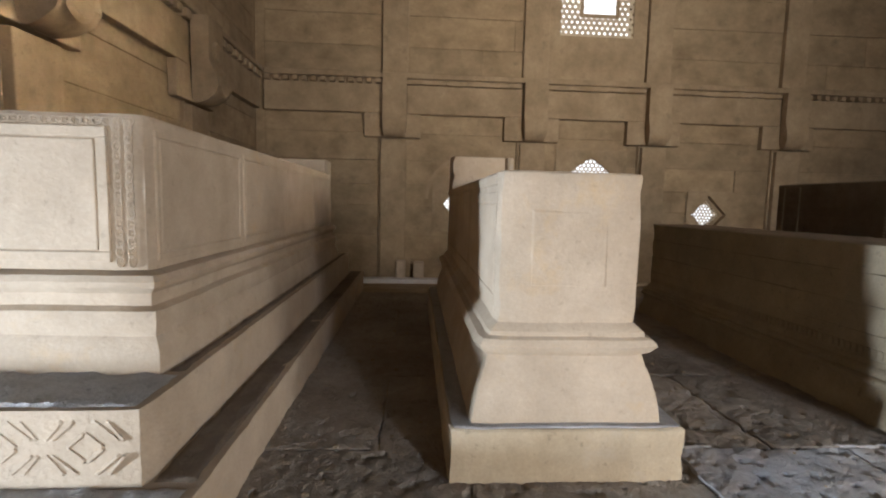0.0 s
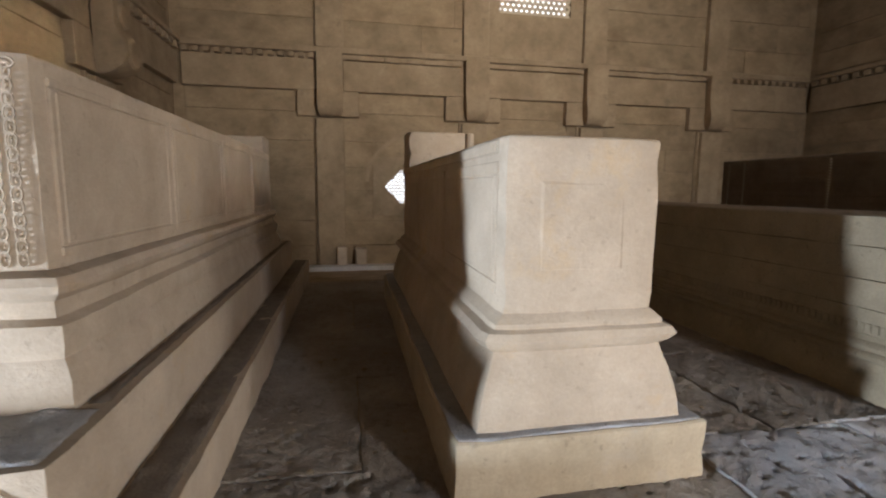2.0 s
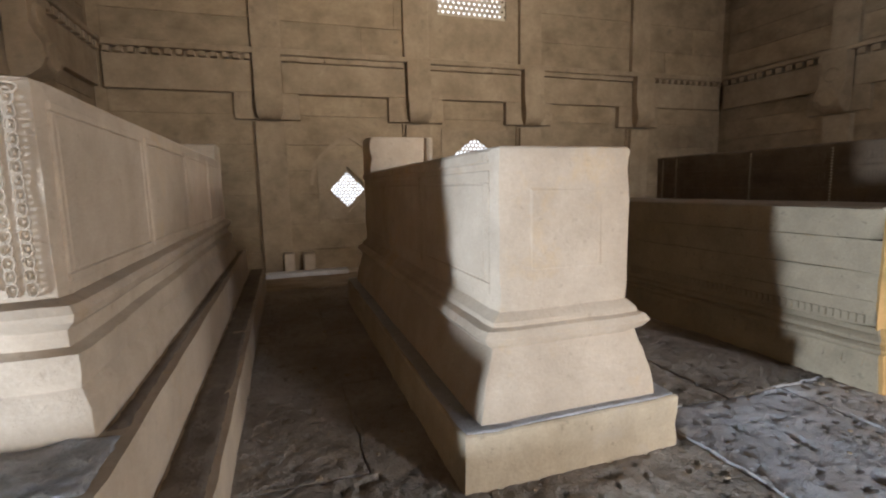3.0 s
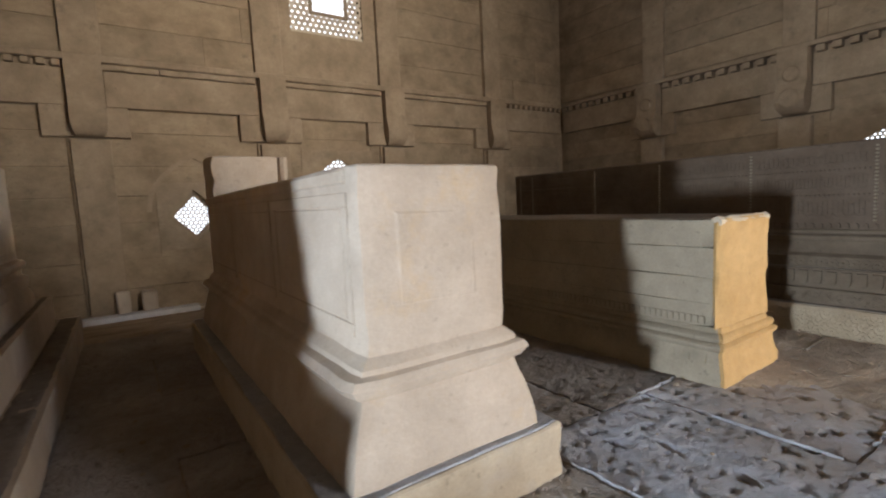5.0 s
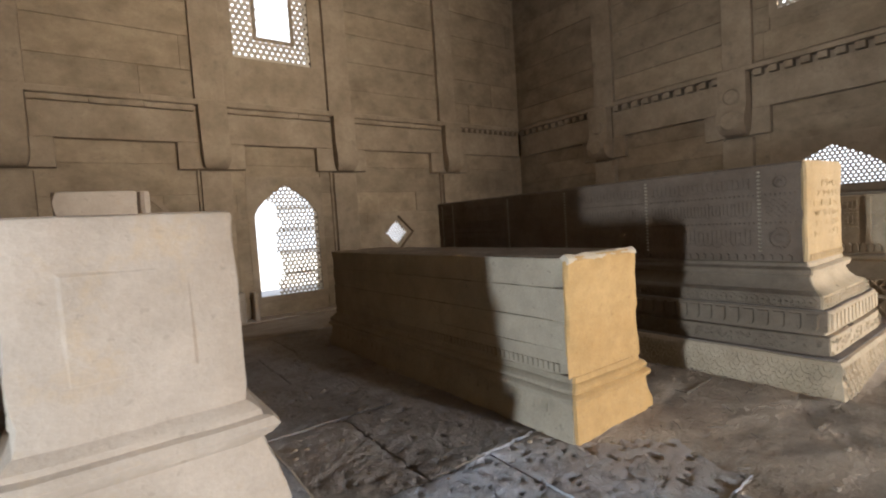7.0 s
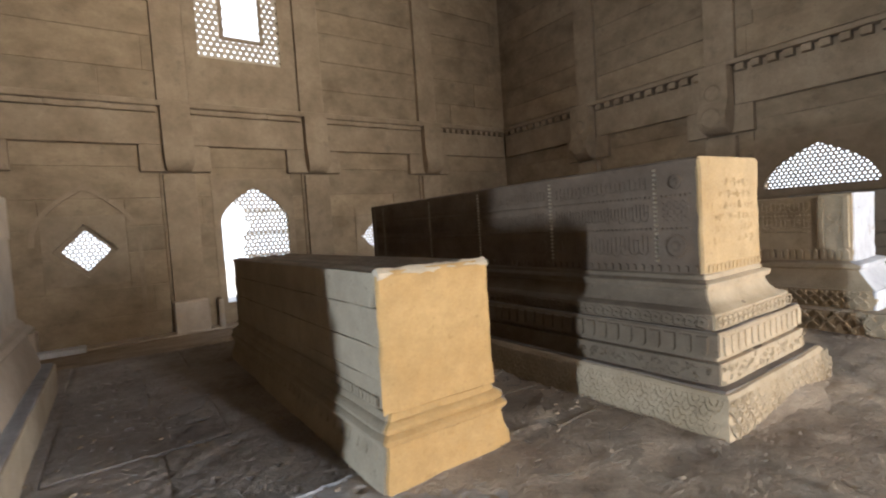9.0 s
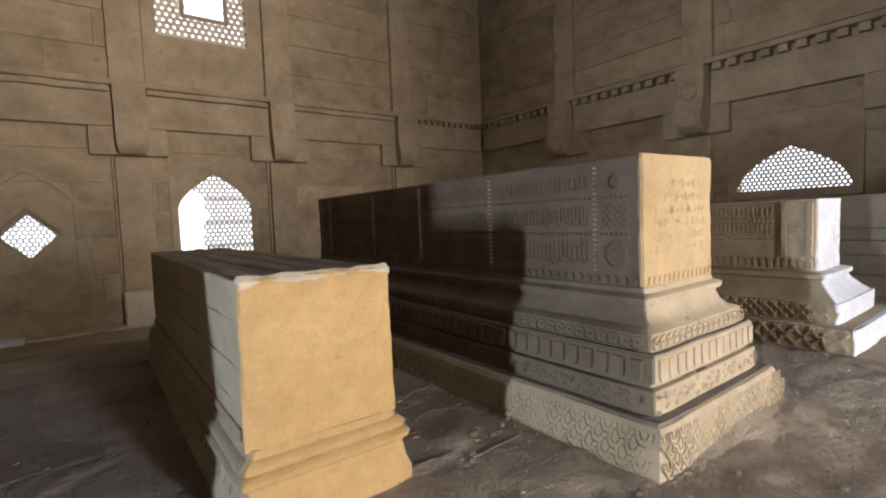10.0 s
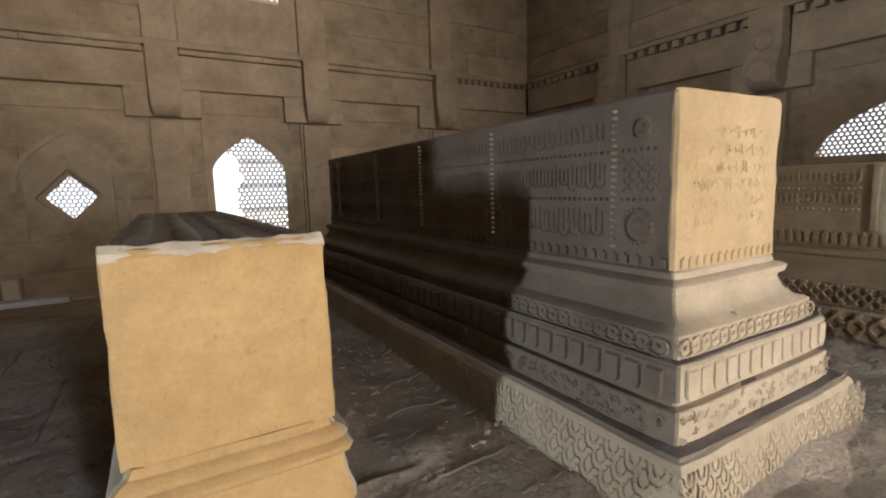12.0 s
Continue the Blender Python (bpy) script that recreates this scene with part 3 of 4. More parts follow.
def relief(name, parent, face, plane, kind, a0, a1, z0, z1, pitch, h, material, seed=0, lean=0.0, label=""):
    """Lays a pattern on the face: 'W' looks to -x at x = plane (along is y), 'S' to -y at y = plane (along is x). lean: metres that the face falls back per metre of height."""
    def laid(bm):
        for v in bm.verts:
            a, z, out = v.co
            p = plane - out + lean * (z - z0)
            v.co = Vector((p, a, z)) if face == "W" else Vector((a, p, z))
        return bm
    if kind in ("bars", "dentil", "tongues") and pitch > 0.065:
        n = max(1, round((a1 - a0) / pitch))
        st = (a1 - a0) / n
        me = finish(laid(pattern(kind, -st / 2, st / 2, z0, z1, st, h, seed)), name, material)
        for i in range(n):
            ob = new(name, me)
            ob.parent = parent
            c = a0 + (i + 0.5) * st
            ob.location = (0, c, 0) if face == "W" else (c, 0, 0)
        return ob
    return tagged(part(name, laid(pattern(kind, a0, a1, z0, z1, pitch, h, seed)), material, parent, label), kind="stuff")


def panel_frame(parent, face, plane, a0, a1, z0, z1, border, h, material):
    """A raised border of four strips and the panel within it, set off by a groove."""
    def slab(name, p, q, r, t, out):
        bm = box(p, q, r, t, 0, 0.02 + out, 0.004)
        for v in bm.verts:
            a, z, w = v.co
            d = plane + 0.02 - w
            v.co = Vector((d, a, z)) if face == "W" else Vector((a, d, z))
        return part(name, bm, material, parent)
    slab("border", a0, a1, z0, z0 + border, h)
    slab("border", a0, a1, z1 - border, z1, h)
    slab("border", a0, a0 + border, z0 + border + 0.001, z1 - border - 0.001, h)
    slab("border", a1 - border, a1, z0 + border + 0.001, z1 - border - 0.001, h)
    g = border + 0.009
    slab("panel", a0 + g, a1 - g, z0 + g, z1 - g, h * 0.75)


# ---- long pale tomb on two steps ----
t1 = tomb((-1.79, 4.85, 0), "long pale sandstone tomb with framed panels on two wide steps")
part("lower_step", loft(dense([(0.42, 0.74, -0.05), (0.42, 0.74, 0.28)]), 0.51, 2.5, seed=1, wear=0.009), PALE, t1, smooth=30)
part("plinth", loft(dense([(0.20, 0.47, 0.275), (0.20, 0.47, 0.61)]), 0.51, 2.5, seed=2, wear=0.0035, chip=0.02), PALE, t1, smooth=30)


def dirt_sheet(parent, material, x0, x1, y0, y1, z, lump, label):
    """Lumpy dirt lying on a step, thin at its rim."""
    nx, ny = max(3, int((x1 - x0) / 0.03)), max(3, int((y1 - y0) / 0.03))
    bm = bmesh.new()
    rows = []
    for j in range(ny + 1):
        rows.append([])
        for i in range(nx + 1):
            x, y = x0 + (x1 - x0) * i / nx, y0 + (y1 - y0) * j / ny
            rim = i in (0, nx) or j in (0, ny)
            h = 0.3 * lump + lump * noise.noise((x * 8, y * 8, z)) + 0.8 * lump * noise.noise((x * 19, y * 19, z)) + 0.4 * lump * noise.noise((x * 40, y * 40, z))
            e = 0.012 * noise.noise((x * 9, y * 9, 3)) * rim
            rows[-1].append(bm.verts.new((x + e, y + e, z - 0.02 if rim else z + 0.004 + max(-0.002, h))))
    for r0, r1 in zip(rows, rows[1:]):
        for i in range(nx):
            bm.faces.new((r0[i], r0[i + 1], r1[i + 1], r1[i]))
    return part("step_dirt", bm, material, parent, label, smooth=50)


dirt_sheet(t1, DIRT, -0.70, 0.69, -2.955, -2.56, 0.61, 0.017, "rough grey dirt lying on the step")
dirt_sheet(t1, DIRT, -0.92, 0.91, -3.225, -2.955, 0.28, 0.015, "rough grey dirt lying on the step")
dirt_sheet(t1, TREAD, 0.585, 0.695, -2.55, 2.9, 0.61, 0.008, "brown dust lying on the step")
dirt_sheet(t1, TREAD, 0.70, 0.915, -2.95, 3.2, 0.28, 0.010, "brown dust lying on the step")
part("base_moulding", loft(dense([(0.09, 0.09, 0.60), (0.085, 0.085, 0.72), (0.05, 0.05, 0.79), (0.065, 0.065, 0.85), (0.06, 0.06, 0.91), (0.02, 0.02, 0.93), (0.02, 0.02, 0.99), (0.055, 0.055, 1.02), (0.065, 0.065, 1.05), (0.05, 0.05, 1.08), (0.0, 0.0, 1.10)], 0.05), 0.51, 2.5, seed=3, chip=0.015), PALE, t1, smooth=30)
part("body", loft(dense([(0.0, 0.0, 1.10), (-0.002, -0.002, 1.82), (-0.012, -0.012, 1.84)]), 0.51, 2.5, seed=4, wear=0.004, chip=0.015), PALE, t1, smooth=30)
part("head_block", loft(dense([(0.0, 0.0, 1.83), (0.0, 0.0, 2.02), (-0.012, -0.012, 2.03)]), 0.51, 0.25, seed=5), PALE, t1, smooth=30).location = (0, 2.25, 0)
panel_frame(t1, "S", -2.5, -0.42, 0.34, 1.14, 1.78, 0.05, 0.012, PALE)
relief("carved_border", t1, "S", -2.505, "chain", -0.46, 0.46, 1.785, 1.825, 0.045, 0.003, PALE, 1)
for twist in (0, 1):
    rb = relief("carved_border", t1, "S", -2.505, "chain", 1.12, 1.80, 0.36 + 0.055 * twist, 0.40 + 0.055 * twist, 0.045, 0.003, PALE, 2)
    for v in rb.data.vertices:
        v.co.x, v.co.z = v.co.z, v.co.x
for k in range(4):
    # side panels on the east face, turned from the west one
    holder = [o.name for o in t1.children]
    panel_frame(t1, "W", -0.51, -2.42 + 1.2 * k, -1.28 + 1.2 * k, 1.14, 1.78, 0.035, 0.008, PALE)
    for o in list(t1.children):
        if o.name not in holder:
            for v in o.data.vertices:
                v.co.x = -v.co.x
            o.data.flip_normals()
relief("carved_fret", t1, "S", -2.972, "fret", -0.66, 0.66, 0.33, 0.58, 0.30, 0.0014, PALE, 3)

# ---- tall pale tomb ----
t2 = tomb((0.835, 4.49, 0), "tall pale sandstone tomb with moulded base and raised head block")
part("plinth", loft(dense([(0.25, 0.14, -0.05), (0.25, 0.14, 0.28), (0.24, 0.13, 0.29)]), 0.39, 2.0, seed=11, wear=0.006, chip=0.02), CREAM, t2, smooth=30)
part("step_dust", loft([(0.235, 0.125, 0.28), (0.23, 0.12, 0.298)], 0.39, 2.0, seed=17, wear=0.008, chip=0.0), DIRT, t2, "grey dust lying on the plinth")
part("base_moulding", loft(dense([(0.14, 0.08, 0.285), (0.130, 0.074, 0.37), (0.112, 0.064, 0.46), (0.086, 0.048, 0.54), (0.064, 0.036, 0.60), (0.055, 0.03, 0.655), (0.09, 0.05, 0.675), (0.115, 0.06, 0.71), (0.09, 0.05, 0.745), (0.05, 0.03, 0.76), (0.045, 0.03, 0.785), (0.02, 0.015, 0.81), (0.0, 0.0, 0.83)], 0.04), 0.39, 2.0, seed=12, wear=0.004, chip=0.03), PALE, t2, smooth=30)
part("body", loft(dense([(0.0, 0.0, 0.825), (0.0, 0.0, 1.62), (-0.004, -0.006, 1.635), (-0.014, -0.016, 1.642)]), 0.39, 2.0, seed=13, wear=0.004, chip=0.022), PALE, t2, smooth=30)
part("top_lip", box(-0.40, -0.372, -1.90, 1.98, 1.565, 1.630, 0.008), PALE, t2, "thin worn lip along the top edge")
part("head_block", loft(dense([(0.0, 0.0, 1.635), (0.0, 0.0, 2.04), (-0.01, -0.01, 2.05)]), 0.34, 0.25, seed=14, wear=0.005), PALE, t2, smooth=30).location = (-0.05, 1.76, 0)
part("head_block", loft(dense([(0.0, 0.0, 1.635), (0.0, 0.0, 2.04), (-0.01, -0.01, 2.05)]), 0.052, 0.25, seed=16, wear=0.005), PALE, t2, smooth=30).location = (0.35, 1.765, 0)
for k in range(3):
    panel_frame(t2, "W", -0.39, -1.9 + 1.26 * k, -0.72 + 1.26 * k, 0.90, 1.53, 0.06, 0.006, PALE)
relief("incised_panel", t2, "S", -2.0022, "bars", -0.30, 0.29, 1.02, 1.44, 0.8, 0.0018, PALE, 4)

# ---- low yellow tomb ----
t3 = tomb((3.68, 4.43, 0), "low yellow sandstone tomb with coursed sides and ribbed top")
FOOT = [(0.09, 0.07, -0.05), (0.085, 0.065, 0.08), (0.06, 0.045, 0.14), (0.046, 0.032, 0.225), (0.05, 0.036, 0.252), (0.075, 0.055, 0.268), (0.08, 0.06, 0.292), (0.062, 0.042, 0.312), (0.046, 0.03, 0.318), (0.06, 0.042, 0.330), (0.064, 0.046, 0.350), (0.048, 0.034, 0.37), (0.018, 0.012, 0.384), (0.0, 0.0, 0.42)]
part("base_moulding", loft(dense(FOOT, 0.05), 0.40, 1.985, seed=21, wear=0.005, chip=0.0), TAN_LIGHT, t3, smooth=30)
part("end_moulding", loft(dense([(x - 0.002, y + 0.003, z) for x, y, z in FOOT], 0.05), 0.386, 0.034, seed=29, wear=0.003, chip=0.012), YELLOW, t3, "yellow moulded foot of the end slab", smooth=30).location = (0, -1.974, 0)
for k, (z0, z1, o) in enumerate(((0.42, 0.60, 0.0), (0.60, 0.80, 0.001), (0.80, 1.03, -0.001), (1.03, 1.24, 0.0))):
    part("course", loft(dense([(o - 0.003, o, z0 + 0.001), (o + 0.001, o, z0 + 0.006), (o + 0.001, o, z1 - 0.006), (o - 0.003, o, z1 - 0.001)]), 0.40, 1.96, seed=22 + k, wear=0.006), TAN_LIGHT, t3, smooth=30)
part("end_slab", loft(dense([(0.0, 0.0, 0.415), (-0.006, 0.004, 1.215), (-0.02, -0.014, 1.245)]), 0.415, 0.03, seed=28, wear=0.009, chip=0.03), YELLOW, t3, "smooth yellow end slab with worn edges", smooth=30).location = (0, -1.975, 0)
bm = bmesh.new()
prev = None
for k in range(41):
    x = -0.402 + 0.804 * k / 40
    up, dn = 0.014 * noise.noise((x * 9, 3, 0)) + 0.006 * noise.noise((x * 27, 1, 0)), 0.020 * noise.noise((x * 7, 8, 0)) + 0.010 * noise.noise((x * 22, 5, 0))
    row = [bm.verts.new(worn((x, y, z), 0.007, 5)) for y, z in ((-1.99, 1.19 + dn), (-2.011, 1.205 + dn), (-2.008, 1.228 + up), (-1.975, 1.258 + up), (-1.93, 1.245))]
    if prev:
        for i in range(4):
            bm.faces.new((prev[i], prev[i + 1], row[i + 1], row[i]))
    else:
        bm.faces.new(row)
    prev = row
bm.faces.new(prev)
part("worn_edge", bm, CREAM, t3, "pale crumbling top edge of the end slab", smooth=40)
relief("dentil", t3, "W", -0.404, "bars", -1.9, 1.9, 0.44, 0.50, 0.05, 0.009, TAN_LIGHT, 5)
relief("dentil", t3, "W", -0.462, "bars", -1.95, 1.95, 0.15, 0.24, 0.125, 0.006, TAN_LIGHT, 6, lean=0.30)
for k in range(4):
    bm = bmesh.new()
    cx, prev = -0.30 + 0.2 * k, None
    for j in range(40):
        y = -1.95 + 3.9 * j / 39
        row = [bm.verts.new(worn((cx + 0.075 * math.cos(a * math.pi / 6), y, 1.213 + 0.04 * math.sin(a * math.pi / 6)), 0.006, 30 + k)) for a in range(7)]
        if prev:
            for i in range(6):
                bm.faces.new((prev[i], prev[i + 1], row[i + 1], row[i]))
        prev = row
    part("top_rib", bm, DUST, t3, "dusty rounded rib", smooth=60)

# ---- great carved tomb ----
t4 = tomb((6.05, 4.42, 0), "great carved sandstone tomb on moulded steps with beaded panels")
LOWER = [(0.272, 0.22, 0.265), (0.268, 0.216, 0.425), (0.262, 0.21, 0.431), (0.222, 0.172, 0.434), (0.222, 0.172, 0.462), (0.250, 0.206, 0.466), (0.248, 0.204, 0.622), (0.236, 0.194, 0.634)]
CYMA = [(0.197, 0.155, 0.62), (0.190, 0.148, 0.742), (0.165, 0.13, 0.756), (0.105, 0.095, 0.772), (0.068, 0.058, 0.815), (0.042, 0.036, 0.872), (0.046, 0.038, 0.892), (0.080, 0.058, 0.902), (0.088, 0.064, 0.938), (0.066, 0.048, 0.952), (0.024, 0.018, 0.962), (0.018, 0.012, 0.992), (0.0, 0.0, 1.004)]
part("base_step", loft(dense([(0.47, 0.36, -0.05), (0.385, 0.325, 0.245), (0.364, 0.308, 0.269), (0.34, 0.285, 0.274)]), 0.47, 2.65, seed=31, wear=0.008, chip=0.02), CARVED, t4, smooth=30)
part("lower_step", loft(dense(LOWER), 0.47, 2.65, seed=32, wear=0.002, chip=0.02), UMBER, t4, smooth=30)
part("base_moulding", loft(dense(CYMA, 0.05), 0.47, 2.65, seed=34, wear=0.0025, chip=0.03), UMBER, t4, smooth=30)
part("body", loft(dense([(0.0, 0.0, 1.002), (0.0, 0.0, 1.79), (0.004, 0.002, 1.8), (0.004, 0.002, 1.85), (-0.012, -0.012, 1.865)]), 0.47, 2.65, seed=35, wear=0.0012), DARK_CARVED, t4, smooth=30)
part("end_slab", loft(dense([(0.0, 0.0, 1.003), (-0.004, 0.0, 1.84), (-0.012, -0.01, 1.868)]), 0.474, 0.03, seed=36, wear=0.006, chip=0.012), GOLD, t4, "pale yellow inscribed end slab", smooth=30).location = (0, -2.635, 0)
# yellowish facings of the steps at the south end, brighter light painted in
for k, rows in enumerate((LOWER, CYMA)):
    part("end_facing", loft(dense(rows, 0.05), 0.452, 0.03, seed=91 + k, wear=0.004, chip=0.012), CARVED, t4, "yellowish end face, its stronger light in the colour", smooth=30).location = (0, -2.626, 0)
marks = [-2.30, -1.22, -0.12, 0.91, 2.21, 2.5]
for y in marks:
    bs = relief("bead_strip", t4, "W", -0.474, "beads", 1.08, 1.82, y - 0.017, y + 0.017, 0.036, 0.016, TAN_LIGHT, 7)
    for v in bs.data.vertices:
        v.co.y, v.co.z = v.co.z, v.co.y
for k, (p, q) in enumerate(zip([-2.62] + marks, marks)):
    p, q = p + 0.03, q - 0.03
    relief("bead_band", t4, "W", -0.474, "beads", p, q, 1.585, 1.61, 0.04, 0.012, DARK_CARVED, 8)
    relief("bead_band", t4, "W", -0.474, "beads", p, q, 1.335, 1.36, 0.04, 0.012, DARK_CARVED, 9)
    relief("carved_panel", t4, "W", -0.474, "letters" if k else "lattice", p + 0.02, q - 0.02, 1.385, 1.56, 0.034 if k else 0.06, 0.005, DARK_CARVED, 10 + k)
    relief("carved_panel", t4, "W", -0.474, "letters", p + 0.03, q - 0.03, 1.11, 1.31, 0.042, 0.005, DARK_CARVED, 20 + k) if k else None
    relief("carved_panel", t4, "W", -0.474, "letters", p + 0.03, q - 0.03, 1.635, 1.77, 0.045, 0.0035, DARK_CARVED, 30 + k) if k else None
for ay, az, r in ((-2.45, 1.21, 0.08), (-2.46, 1.70, 0.05)):
    bm = bmesh.new()
    stroke(bm, ring_pts(ay, az, r, r * 1.06, 18), r * 0.3, 0.016)
    prism(bm, ring_pts(ay, az, r * 0.55, r * 0.6, 14)[:-1], 0.012, 0.5)
    for v in bm.verts:
        a, z, out = v.co
        v.co = Vector((-0.474 - out, a, z))
    tagged(part("medallion", bm, DARK_CARVED, t4, "round carved medallion"), kind="stuff")
rows4 = [("dentil", "dentil", 1.012, 1.07, 0.072, 0.012, 0.0, 0.0, 0.0), ("ring_band", "chain", 0.64, 0.735, 0.085, 0.010, 0.195, 0.153, 0.05),
         ("niche", "tongues", 0.468, 0.612, 0.115, 0.016, 0.249, 0.205, 0.012), ("leaf_band", "floral", 0.295, 0.415, 0.07, 0.005, 0.271, 0.219, 0.02),
         ("scale_band", "petals", 0.03, 0.245, 0.115, 0.0045, 0.449, 0.352, 0.28)]
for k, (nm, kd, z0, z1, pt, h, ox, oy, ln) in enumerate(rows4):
    relief(nm, t4, "W", -0.473 - ox, kd, -2.63 - oy * 0.85, 2.62, z0, z1, pt, h, DARK_CARVED if k == 0 else UMBER if k < 4 else CARVED, 40 + k, ln)
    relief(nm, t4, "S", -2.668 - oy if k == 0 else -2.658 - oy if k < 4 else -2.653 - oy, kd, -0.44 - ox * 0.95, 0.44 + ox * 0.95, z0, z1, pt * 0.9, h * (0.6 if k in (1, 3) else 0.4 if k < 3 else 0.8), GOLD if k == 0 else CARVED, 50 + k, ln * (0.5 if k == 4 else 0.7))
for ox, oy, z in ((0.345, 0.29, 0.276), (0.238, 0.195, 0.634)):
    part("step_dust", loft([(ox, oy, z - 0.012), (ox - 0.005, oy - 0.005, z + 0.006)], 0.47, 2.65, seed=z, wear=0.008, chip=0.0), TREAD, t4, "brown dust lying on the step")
for k in range(6):
    z = 1.20 + 0.088 * k
    relief("inscription", t4, "S", -2.667, "script", -0.35, 0.35, z, z + 0.07, 0.05, 0.0009, GOLD, 60 + k)

# ---- carved tomb with lattice bands ----
t5 = tomb((9.5, 3.7, 0), "carved sandstone tomb with lattice bands and a white-lit end")
part("base_step", loft(dense([(0.50, 0.45, -0.05), (0.49, 0.44, 0.25)]), 0.42, 1.9, seed=41, wear=0.008), CARVED, t5, smooth=30)
part("lower_step", loft(dense([(0.30, 0.27, 0.245), (0.30, 0.27, 0.46)]), 0.42, 1.9, seed=42, wear=0.002), CARVED, t5, smooth=30)
part("base_moulding", loft(dense([(0.28, 0.25, 0.455), (0.2, 0.18, 0.52), (0.10, 0.09, 0.62), (0.08, 0.07, 0.66), (0.12, 0.10, 0.69), (0.11, 0.10, 0.73), (0.0, 0.0, 0.76)], 0.05), 0.42, 1.9, seed=43), CARVED, t5, smooth=30)
part("body", loft(dense([(0.0, 0.0, 0.755), (0.0, 0.0, 1.54), (-0.01, -0.01, 1.55)]), 0.42, 1.9, seed=44, wear=0.0015), CARVED, t5, smooth=30)
# white end pieces: strong light on the south end, put into the colour
part("end_slab", loft(dense([(0.0, 0.0, 0.755), (0.0, 0.0, 1.552)]), 0.40, 0.03, seed=46, wear=0.004, chip=0.01), WHITE, t5, "white end slab, bright light in its colour", smooth=30).location = (0.015, -1.885, 0)
part("end_moulding", loft(dense([(0.28, 0.0, 0.457), (0.2, -0.07, 0.52), (0.10, -0.16, 0.62), (0.08, -0.18, 0.66), (0.12, -0.15, 0.69), (0.11, -0.15, 0.73), (0.0, -0.25, 0.758)], 0.05), 0.415, 0.28, seed=43, wear=0.004, chip=0.01), WHITE, t5, "white end moulding, bright light in its colour", smooth=30).location = (0.008, -1.88, 0)
part("end_step", loft(dense([(0.492, 0.0, -0.05), (0.482, 0.0, 0.252)]), 0.42, 0.03, seed=48, wear=0.004, chip=0.01), WHITE, t5, "white step end, bright light in its colour", smooth=30).location = (0.004, -2.326, 0)
part("end_step", loft(dense([(0.30, 0.0, 0.25), (0.30, 0.0, 0.463)]), 0.415, 0.03, seed=47, wear=0.004, chip=0.01), WHITE, t5, "white step end, bright light in its colour", smooth=30).location = (0.008, -2.145, 0)
relief("lattice_band", t5, "W", -0.915, "lattice", -2.3, 1.9, 0.02, 0.24, 0.15, 0.022, CARVED, 70)
relief("star_band", t5, "W", -0.723, "lattice", -2.1, 1.9, 0.27, 0.44, 0.10, 0.014, CARVED, 71)
relief("niche", t5, "W", -0.424, "dentil", -1.88, 1.88, 0.78, 0.90, 0.075, 0.02, CARVED, 72)
relief("bead_band", t5, "W", -0.424, "beads", -1.5, 1.8, 1.30, 1.33, 0.045, 0.012, CARVED, 73)
relief("bead_band", t5, "W", -0.424, "beads", -1.5, 1.8, 1.10, 1.13, 0.045, 0.012, CARVED, 74)
relief("carved_panel", t5, "W", -0.424, "letters", -1.5, 1.8, 1.145, 1.285, 0.05, 0.008, CARVED, 75)
relief("carved_panel", t5, "W", -0.424, "letters", -1.5, 1.8, 1.345, 1.495, 0.05, 0.008, CARVED, 76)
for y in (-1.84, -1.60):
    part("colonnette", box(-0.45, -0.41, y - 0.03, y + 0.03, 0.92, 1.52, 0.008), CARVED, t5)
relief("star_panel", t5, "W", -0.424, "lattice", -1.79, -1.65, 1.10, 1.32, 0.11, 0.02, CARVED, 77)
relief("carved_panel", t5, "S", -1.904, "floral", -0.3, 0.3, 1.0, 1.4, 0.12, 0.01, CARVED, 78)

part("side_slab", loft(dense([(0.0, 0.0, 0.74), (0.0, 0.0, 1.29)]), 0.10, 0.06, seed=45, wear=0.004), PALE, t5, "pale upright slab", smooth=30).location = (0.53, -1.80, 0)

# ---- coursed tomb beyond ----
t6 = tomb((13.5, 1.6, 0), "plain coursed tan stone tomb near the far wall")
part("plinth", loft(dense([(0.3, 0.3, -0.05), (0.3, 0.3, 0.3)]), 0.5, 2.2, seed=81), TAN, t6, smooth=30)
for k, (z0, z1) in enumerate(((0.3, 0.62), (0.62, 0.86), (0.86, 1.06), (1.06, 1.62))):
    o = 0.12 - 0.04 * k
    part("course", loft(dense([(o - 0.012, o, z0 + 0.002), (o, o, z0 + 0.02), (o, o, z1 - 0.02), (o - 0.012, o, z1 - 0.002)]), 0.48, 2.2, seed=82 + k), TAN, t6, smooth=30)

# ---- blind arches round the diamond windows ----
for c, half in ((1.55, 1.18),):
    outer = arch_outline(c, half + 0.07, -1.15, 1.6, 3.25, 14, 2.3)[1:]
    inner = arch_outline(c, half - 0.05, -1.15, 1.6, 3.10, 14, 2.3)[1:]
    bm = bmesh.new()
    ring = [[bm.verts.new((p[0], d, p[1])) for p in (o, i) for d in (0.20, 0.30)] for o, i in zip(outer, inner)]
    for r0, r1 in zip(ring, ring[1:]):
        for a, b in ((0, 2), (2, 3), (0, 1)):
            bm.faces.new((r0[a], r0[b], r1[b], r1[a]))
    part("blind_arch", bm, TRIM, wall_north)

